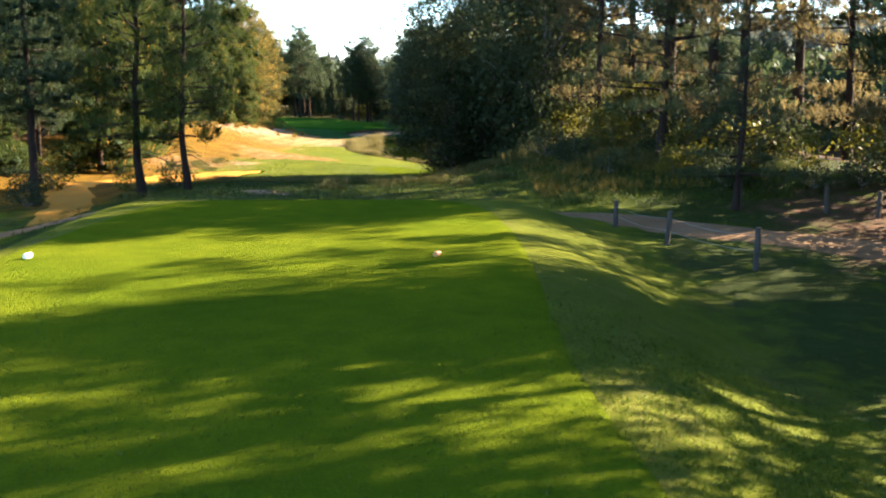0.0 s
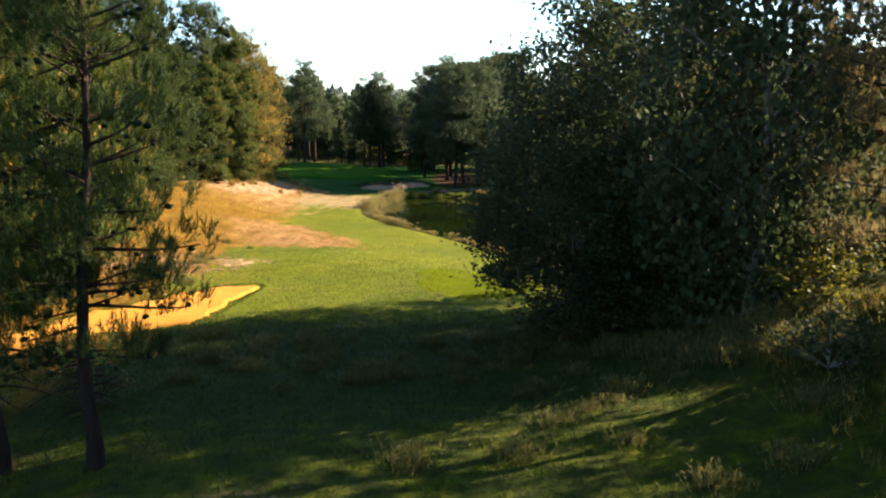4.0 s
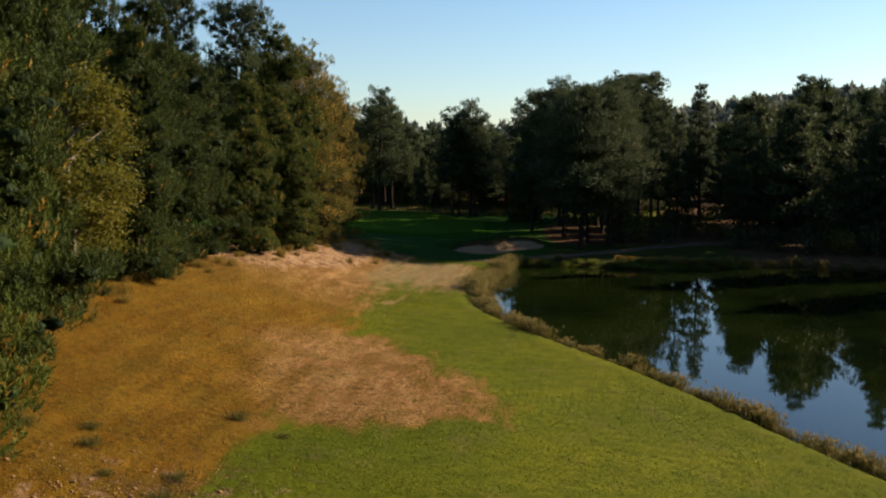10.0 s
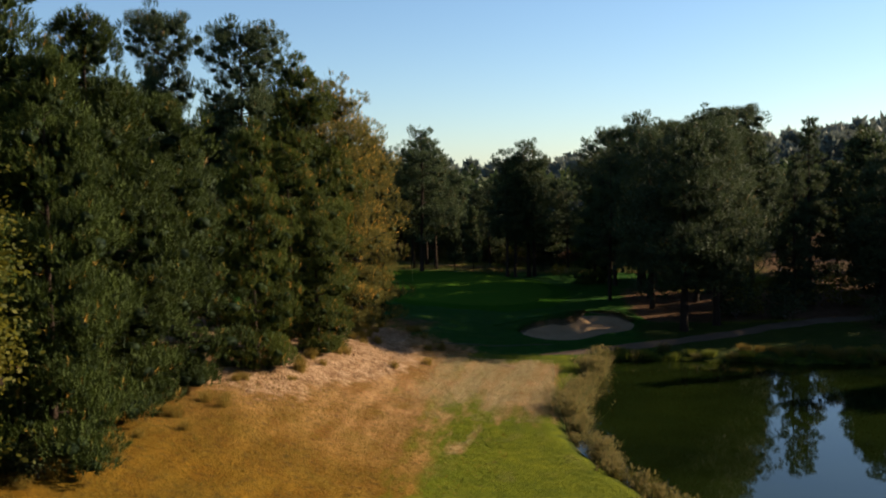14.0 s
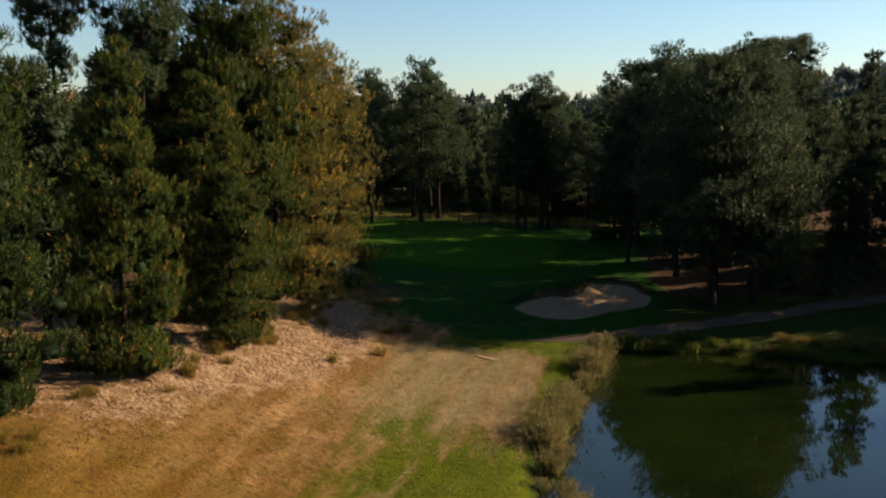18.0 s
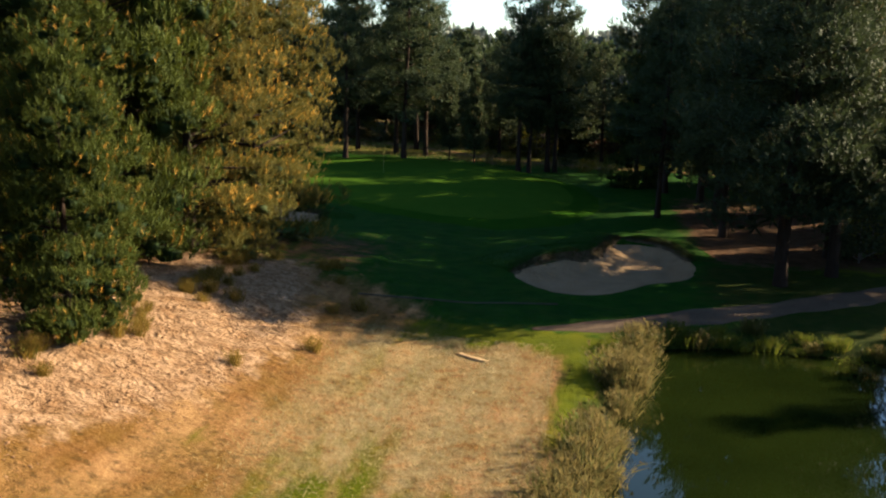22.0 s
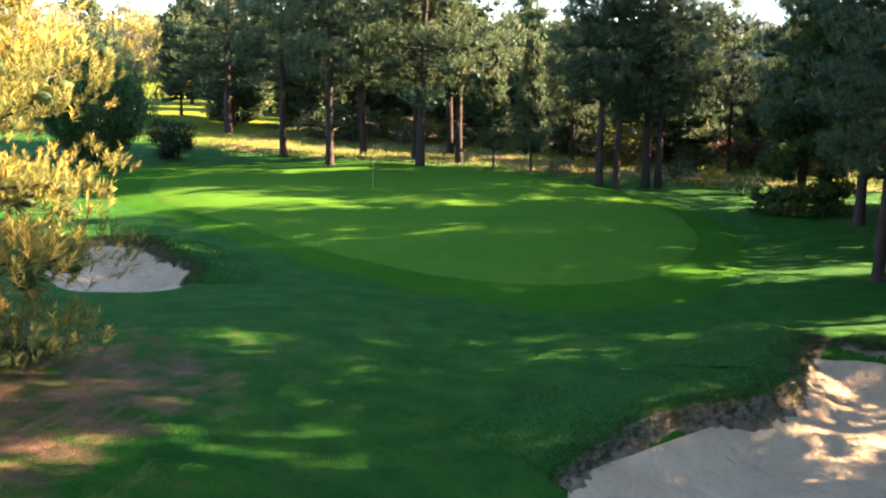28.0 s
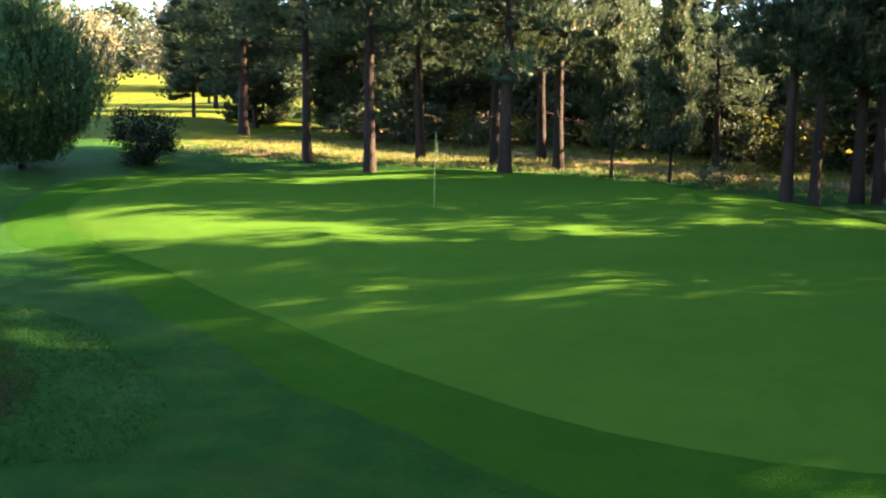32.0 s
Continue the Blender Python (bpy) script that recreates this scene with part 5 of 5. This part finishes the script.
def turf_roll(line, rise, wide, seed, label):
    """A shaggy roll of turf along a bunker's edge: a steep face over the sand and a long back. The sand lies on the line's right hand."""
    g = np.random.default_rng(seed)
    p = np.array(line, float)
    t = np.linspace(0, len(p) - 1, 90)
    xy = np.column_stack([np.interp(t, np.arange(len(p)), p[:, i]) for i in (0, 1)])
    for _ in range(5):
        xy[1:-1] = (xy[:-2] + 2 * xy[1:-1] + xy[2:]) / 4
    d = unit(np.gradient(xy, axis=0))
    out = np.column_stack([-d[:, 1], d[:, 0]])
    swell = rise * np.sin(math.pi * np.linspace(0, 1, 90)) ** 0.6 * (1 + 0.12 * np.sin(t * 5.1) + 0.08 * np.sin(t * 11.3))
    prof = ((-0.5, -0.35), (-0.3, 0.05), (-0.14, 0.55), (-0.04, 0.88), (0.06, 1.0), (0.18, 0.95), (0.36, 0.75), (0.58, 0.45), (0.8, 0.2), (1.0, 0.0))
    v = []
    for k, (o, up) in enumerate(prof):
        q = xy + out * (o * (wide if o > 0 else 1.0) + g.normal(0, 0.035, 90))[:, None]
        base = H(q[:, 0], q[:, 1]) if o > 0 else H(xy[:, 0], xy[:, 1])
        v.append(np.column_stack([q, base + up * swell - (0.06 if k in (0, len(prof) - 1) else 0.0) - 0.05 * (swell < 0.2 * rise) + g.normal(0, 0.012, 90)]))
    v = np.concatenate(v)
    m = len(prof)
    f = [(k * 90 + i, k * 90 + i + 1, (k + 1) * 90 + i + 1, (k + 1) * 90 + i) for k in range(m - 1) for i in range(89)]
    cut = 3 * 89
    bank = tagged(part_mesh("turf_bank", v, f[cut:], MAT_MATTED, soft=True), label, "grass", kind="structure")
    part_mesh("earth_face", v, f[:cut], MAT_FACE, bank, "torn brown earth and roots", soft=True)
    # long grass on top, torn roots on the face
    for band, mat, count, long, name, words in (((3, 9), MAT_LUSH, 5200, 0.09, "bank_grass", "long green grass on the bunker bank"), ((1, 5), MAT_LIP, 1500, 0.2, "turf_lip", "shaggy brown turf hanging over the bunker edge")):
        a = g.integers(0, 89, count) + g.uniform(0, 1, count)
        b = g.uniform(*band, count)
        at = lambda ia, ib: v.reshape(m, 90, 3)[np.clip(ib, 0, m - 1), np.clip(ia, 0, 89)]
        ia, ib = a.astype(int), b.astype(int)
        fa, fb = (a % 1)[:, None], (b % 1)[:, None]
        Q = (at(ia, ib) * (1 - fa) + at(ia + 1, ib) * fa) * (1 - fb) + (at(ia, ib + 1) * (1 - fa) + at(ia + 1, ib + 1) * fa) * fb
        lean_by = np.column_stack([-out[ia] * (0.9 if band[0] < 3 else 0.1), np.full(count, 0.5 if band[0] < 3 else 1.0)])
        bv, bf = blades(g, Q - np.array([0, 0, 0.02]), unit(lean_by), 5, long, 0.013, 0.5)
        tagged(part_mesh(name, bv, bf, mat, tint=np.repeat(g.uniform(0, 1, count), 15)), words, "grass", kind="stuff")


turf_roll([(-9.4, 164.4), (-10.2, 163.3), (-10.6, 161.4), (-10.9, 159.2), (-12.1, 157.6), (-13.4, 156.9), (-14.6, 155.2), (-15.4, 153.8)][::-1], 0.42, 3.0, 7, "steep turf bank jutting into the bunker")
turf_roll([(-5.6, 158.6), (-6.3, 161.6), (-7.4, 163.2), (-9.2, 164.2)][::-1], 0.16, 1.5, 8, "low turf edge behind the bunker sand")
turf_roll([(-27.9, 164.6), (-28.6, 166.7), (-30.6, 168.1), (-32.6, 169.2), (-34.6, 169.4)][::-1], 0.26, 2.2, 11, "grassy bank behind the small bunker")
turf_lip(loop(SANDPIT, 4), 0.0, 1.0, 9, MAT_BLADE, "ragged green grass along the edge of the sand", 0.08)



# ---- blades of grass and clods, too many to count ----
def scatter(name, seed, n, box, keep, length, width, mat, label, per=3, spread_by=0.35):
    g = np.random.default_rng(seed)
    x, y = g.uniform(box[0], box[1], n), g.uniform(box[2], box[3], n)
    ok = g.uniform(0, 1, n) < keep(x, y)
    x, y = x[ok], y[ok]
    P = np.column_stack([x, y, H(x, y)])
    v, f = blades(g, P, np.tile([0, 0, 1.0], (len(P), 1)), per, length, width, spread_by)
    tagged(part_mesh(name, v, f, mat, tint=np.repeat(g.uniform(0, 1, len(P)), per * 3)), label, "grass", kind="stuff")


scatter("lawn_grass", 1, 26000, (-7, 6, 5, 15), lambda x, y: ss(15, 7, y), 0.055, 0.012, MAT_BLADE, "short mown grass on the tee", 3, 0.6)
scatter("rough_grass", 2, 30000, (-14, 9, 27, 60), lambda x, y: 0.25 + 0.75 * ss(31, 35, y), 0.13, 0.016, MAT_ROUGH, "shaggy grass on the slope below the tee", 3, 0.55)
scatter("mound_grass", 14, 4500, (3.2, 11, 31.5, 46), lambda x, y: 0.25 + 0.75 * (np.sin(x * 1.7 + 1.1 * y) * np.sin(0.8 * y - x) > 0.1), 0.32, 0.022, MAT_TALL, "tall yellowing grass on the mound", 3, 0.5)
scatter("mound_grass", 15, 9000, (3.2, 12, 29.5, 46), lambda x, y: 0.35 + 0.65 * (np.sin(x * 1.3 - y) > 0), 0.24, 0.022, MAT_ROUGH, "shaggy green grass on the mound", 3, 0.5)
scatter("fairway_grass", 11, 26000, (-14, 4, 54, 104), lambda x, y: ss(104, 60, y) * ss(0.3, 1.0, outside(x, y, L_PIT)), 0.075, 0.016, MAT_BLADE, "longer blades in the mown fairway", 3, 0.6)
scatter("dry_grass", 3, 24000, (-29, -15, 62, 124), lambda x, y: 0.2 + 0.8 * ss(-17, -24, x), 0.1, 0.018, MAT_TALL, "short sun-bleached grass beside the fairway", 3, 0.9)
scatter("cut_straw", 13, 34000, (-22.5, -12.6, 124, 141.5), lambda x, y: (0.3 + 0.7 * ss(126, 131, y)) * (0.35 + 0.65 * (np.sin(x * 2.6 - y * 0.35) > -0.2)) * ss(-21.5, -19, x), 0.15, 0.011, MAT_STRAW, "pale cut grass lying in rows on the fairway", 3, 2.4)
scatter("woodland_grass", 4, 16000, (-46, 2, 196, 216), lambda x, y: ss(196, 199, y), 0.22, 0.035, MAT_WOODGRASS, "pale woodland grass behind the green", 3)


def clods(name, seed, n, box, keep, size, mat, label):
    g = np.random.default_rng(seed)
    x, y = g.uniform(box[0], box[1], n), g.uniform(box[2], box[3], n)
    ok = g.uniform(0, 1, n) < keep(x, y)
    x, y = x[ok], y[ok]
    n = len(x)
    unit_oct = np.array([(1, 0, 0), (0, 1, 0), (-1, 0, 0), (0, -1, 0), (0, 0, 1), (0, 0, -1)], float)
    tri = np.array([(0, 1, 4), (1, 2, 4), (2, 3, 4), (3, 0, 4), (1, 0, 5), (2, 1, 5), (3, 2, 5), (0, 3, 5)])
    s = size * g.lognormal(0, 0.35, (n, 1, 1))
    v = np.column_stack([x, y, H(x, y)])[:, None] + unit_oct[None] * s * g.uniform(0.5, 1.2, (n, 6, 1)) * np.array([1, 1, 0.6])
    f = (np.arange(n)[:, None, None] * 6 + tri[None]).reshape(-1, 3)
    tagged(part_mesh(name, v.reshape(-1, 3), f, mat), label, "soil", kind="stuff")


MAT_CLOD = two_tone("crumbling_pale_soil", (0.18, 0.105, 0.052), (0.28, 0.18, 0.1), 2.0, 8.0, 0.95, 0.5, 0.02, 0.05, third=(0.18, 0.1, 0.05))
clods("soil_clods", 8, 9000, (-29, -19.5, 116, 149), lambda x, y: ss(-21.4, -23.4, x + 0.25 * np.maximum(0, 130 - y)) * (0.25 + 0.75 * (np.sin(x * 1.3 + y * 0.7) * np.sin(y * 0.5 - x) > 0)), 0.042, MAT_CLOD, "crumbling pale soil clods on the bare bank")
clods("soil_clods", 9, 6000, (-24, -13, 62, 80), lambda x, y: bump(x, y, -19.5, 72, 4.0, 6.0), 0.045, MAT_CLOD, "crumbling pale soil and dry litter beside the sand")

# ---- small things on the course ----
MAT_WHITE = plain("white_paint", (0.8, 0.8, 0.78))
MAT_ORANGE_WOOD = plain("orange_brown_wood", (0.5, 0.21, 0.06))


def tee_marker(x, y, turn, label, mat, cap):
    top = thing("tee_marker", label, "tee marker", "tee markers")
    b = bmesh.new()
    bmesh.ops.create_cone(b, cap_ends=True, segments=14, radius1=0.05, radius2=0.05, depth=0.15, matrix=pose(0, 0, 0, 0, 90, 0))
    bmesh.ops.bevel(b, geom=[e for e in b.edges if abs(e.verts[0].co.x - e.verts[1].co.x) < 1e-5], offset=0.012, segments=2, affect="EDGES")
    part("body", b, mat, top)
    for side in (-1, 1):
        b = bmesh.new()
        bmesh.ops.create_cone(b, cap_ends=True, segments=14, radius1=0.044, radius2=0.04, depth=0.012, matrix=pose(side * 0.079, 0, 0, 0, 90 * side, 0))
        part("end_cap", b, cap, top, "painted end")
    top.matrix_basis = pose(x, y, h(x, y) + 0.068, 0, 0, turn)


tee_marker(-0.1, 16.3, 65, "small orange-brown wooden tee marker with a pale end", MAT_ORANGE_WOOD, plain("pale_wood_end", (0.45, 0.22, 0.07)))
tee_marker(-7.0, 16.1, 80, "small white tee marker in the sunlit grass", MAT_WHITE, MAT_WHITE)


def low_board(name, pts, wide, tall, mat, label, category):
    """A thin strip lying along the ground, its top a little proud."""
    p = np.array(pts, float)
    s = np.linspace(0, 1, 40)
    xy = np.column_stack([np.interp(s, np.linspace(0, 1, len(p)), p[:, i]) for i in (0, 1)])
    d = unit(np.gradient(xy, axis=0))
    nrm = np.column_stack([-d[:, 1], d[:, 0]])
    z = H(xy[:, 0], xy[:, 1])
    v, f = [], []
    for i in range(40):
        for o, dz in ((-1, -0.1), (-1, tall), (1, tall), (1, -0.1)):
            q = xy[i] + nrm[i] * o * wide / 2
            v.append((q[0], q[1], z[i] + dz))
    for i in range(39):
        for k in range(3):
            a = i * 4 + k
            f.append((a, a + 1, a + 5, a + 4))
    f += [(0, 1, 2, 3), (159, 158, 157, 156)]
    return tagged(part_mesh(name, v, f, mat), label, category)


MAT_STRIP = two_tone("weathered_edging", (0.035, 0.03, 0.02), (0.08, 0.066, 0.045), 2.0, 12.0, 0.9, 0.5, 0.01)
low_board("grass_edging", [(-21.2, 145.3), (-18.4, 146.7), (-15.4, 147.4), (-12.7, 147.9)], 0.05, 0.05, MAT_STRIP, "thin weathered edging strip across the grass", "edging")
low_board("plank", [(-16.1, 139.5), (-15.5, 139.1), (-14.9, 138.8)], 0.28, 0.03, two_tone("bleached_plank", (0.2, 0.13, 0.065), (0.33, 0.23, 0.12), 3.0, 14.0, 0.85, 0.6, 0.01, stretch=(0.4, 1, 1)), "short bleached plank lying in the grass", "plank")

# fence wire between the posts
posts = [(6.7, 20.4, 0.85), (5.4, 23.0, 0.75), (4.6, 25.6, 0.6)]
for (ax, ay, at), (bx, by, bt) in zip(posts, posts[1:]):
    for part_up in (0.9, 0.5):
        s = np.linspace(0, 1, 9)
        line = np.column_stack([ax + (bx - ax) * s, ay + (by - ay) * s, (h(ax, ay) + at * part_up) * (1 - s) + (h(bx, by) + bt * part_up) * s - 0.08 * np.sin(math.pi * s)])
        w = part_mesh("fence_wire", *tube(line, np.full(9, 0.004), 5), plain("grey_wire", (0.3, 0.29, 0.27), 0.5, 0.8))
        tagged(w, "thin sagging grey fence wire", "wire", "fence wires")

# ---- house behind the wood ----
MAT_BRICK = two_tone("pinkish_brick", (0.2, 0.13, 0.1), (0.27, 0.18, 0.14), 1.2, 14.0, 0.9, 0.4, 0.01)
MAT_TILE = two_tone("dark_roof_tile", (0.07, 0.06, 0.055), (0.12, 0.1, 0.09), 0.8, 10.0, 0.85, 0.6, 0.02)
MAT_PANE = plain("dark_window_glass", (0.03, 0.035, 0.04), 0.08)


def box_bm(x0, x1, y0, y1, z0, z1):
    b = bmesh.new()
    bmesh.ops.create_cube(b, size=1, matrix=Matrix.Translation(((x0 + x1) / 2, (y0 + y1) / 2, (z0 + z1) / 2)) @ Matrix.Diagonal((x1 - x0, y1 - y0, z1 - z0, 1)))
    return b


def roof_bm(x0, x1, y0, y1, z0, rise, over=0.5):
    """A gabled roof with its ridge along x, thick at the eaves."""
    b = bmesh.new()
    ym = (y0 + y1) / 2
    v = []
    for x in (x0 - over, x1 + over):
        for y, z in ((y0 - over, z0 - 0.2), (ym, z0 + rise), (y1 + over, z0 - 0.2), (y1 + over, z0 - 0.38), (ym, z0 + rise - 0.2), (y0 - over, z0 - 0.38)):
            v.append(b.verts.new((x, y, z)))
    for k in range(6):
        b.faces.new((v[k], v[(k + 1) % 6], v[6 + (k + 1) % 6], v[6 + k]))
    b.faces.new((v[0], v[5], v[4], v[1]))
    b.faces.new((v[1], v[4], v[3], v[2]))
    b.faces.new((v[7], v[10], v[11], v[6]))
    b.faces.new((v[8], v[9], v[10], v[7]))
    bmesh.ops.recalc_face_normals(b, faces=b.faces[:])
    return b


def house(x, y, turn):
    top = thing("house", "brick house with dark tiled roof behind the trees", "house")
    wall = part("wall", box_bm(-8, 8, -4.5, 4.5, -1, 4.2), MAT_BRICK, top)
    roof = part("roof", roof_bm(-8, 8, -4.5, 4.5, 4.3, 3.6), MAT_TILE, top, "dark tiled gable roof")
    b = bmesh.new()
    for s in (-8, 8):
        b.faces.new([b.verts.new(p) for p in ((s, -4.5, 4.2), (s, 4.5, 4.2), (s, 0, 7.6))])
    part("gable", b, MAT_BRICK, top)
    part("wing", box_bm(1, 6, -7, -4.5, -1, 4.0), MAT_BRICK, top)
    b = roof_bm(-7.2, -3.0, 1.0, 6.0, 4.1, 2.4, 0.4)
    bmesh.ops.rotate(b, verts=b.verts[:], cent=(0, 0, 0), matrix=Matrix.Rotation(radians(90), 3, "Z"))
    part("wing_roof", b, MAT_TILE, top)
    part("chimney", box_bm(-4.4, -3.6, -0.4, 0.4, 6.5, 8.8), MAT_BRICK, roof)
    for wx in (-6, -3, 0):
        win = part("window", box_bm(wx - 0.7, wx + 0.7, -4.56, -4.44, 1.0, 2.4), MAT_POST, top, "white-framed window")
        part("pane", box_bm(wx - 0.6, wx - 0.04, -4.6, -4.5, 1.1, 2.3), MAT_PANE, win)
        part("pane", box_bm(wx + 0.04, wx + 0.6, -4.6, -4.5, 1.1, 2.3), MAT_PANE, win)
    top.matrix_basis = pose(x, y, h(x, y), 0, 0, turn)


house(-13, 231, -8)
strip("woodland_path", [(-44, 219), (-36.5, 213.3), (-31.3, 207.6), (-26.4, 205), (-22, 202.4), (-17, 201.4), (-8, 199), (6, 196)], [1.2] * 8, 0.04, MAT_DIRT, "narrow earth path through the wood", "path")
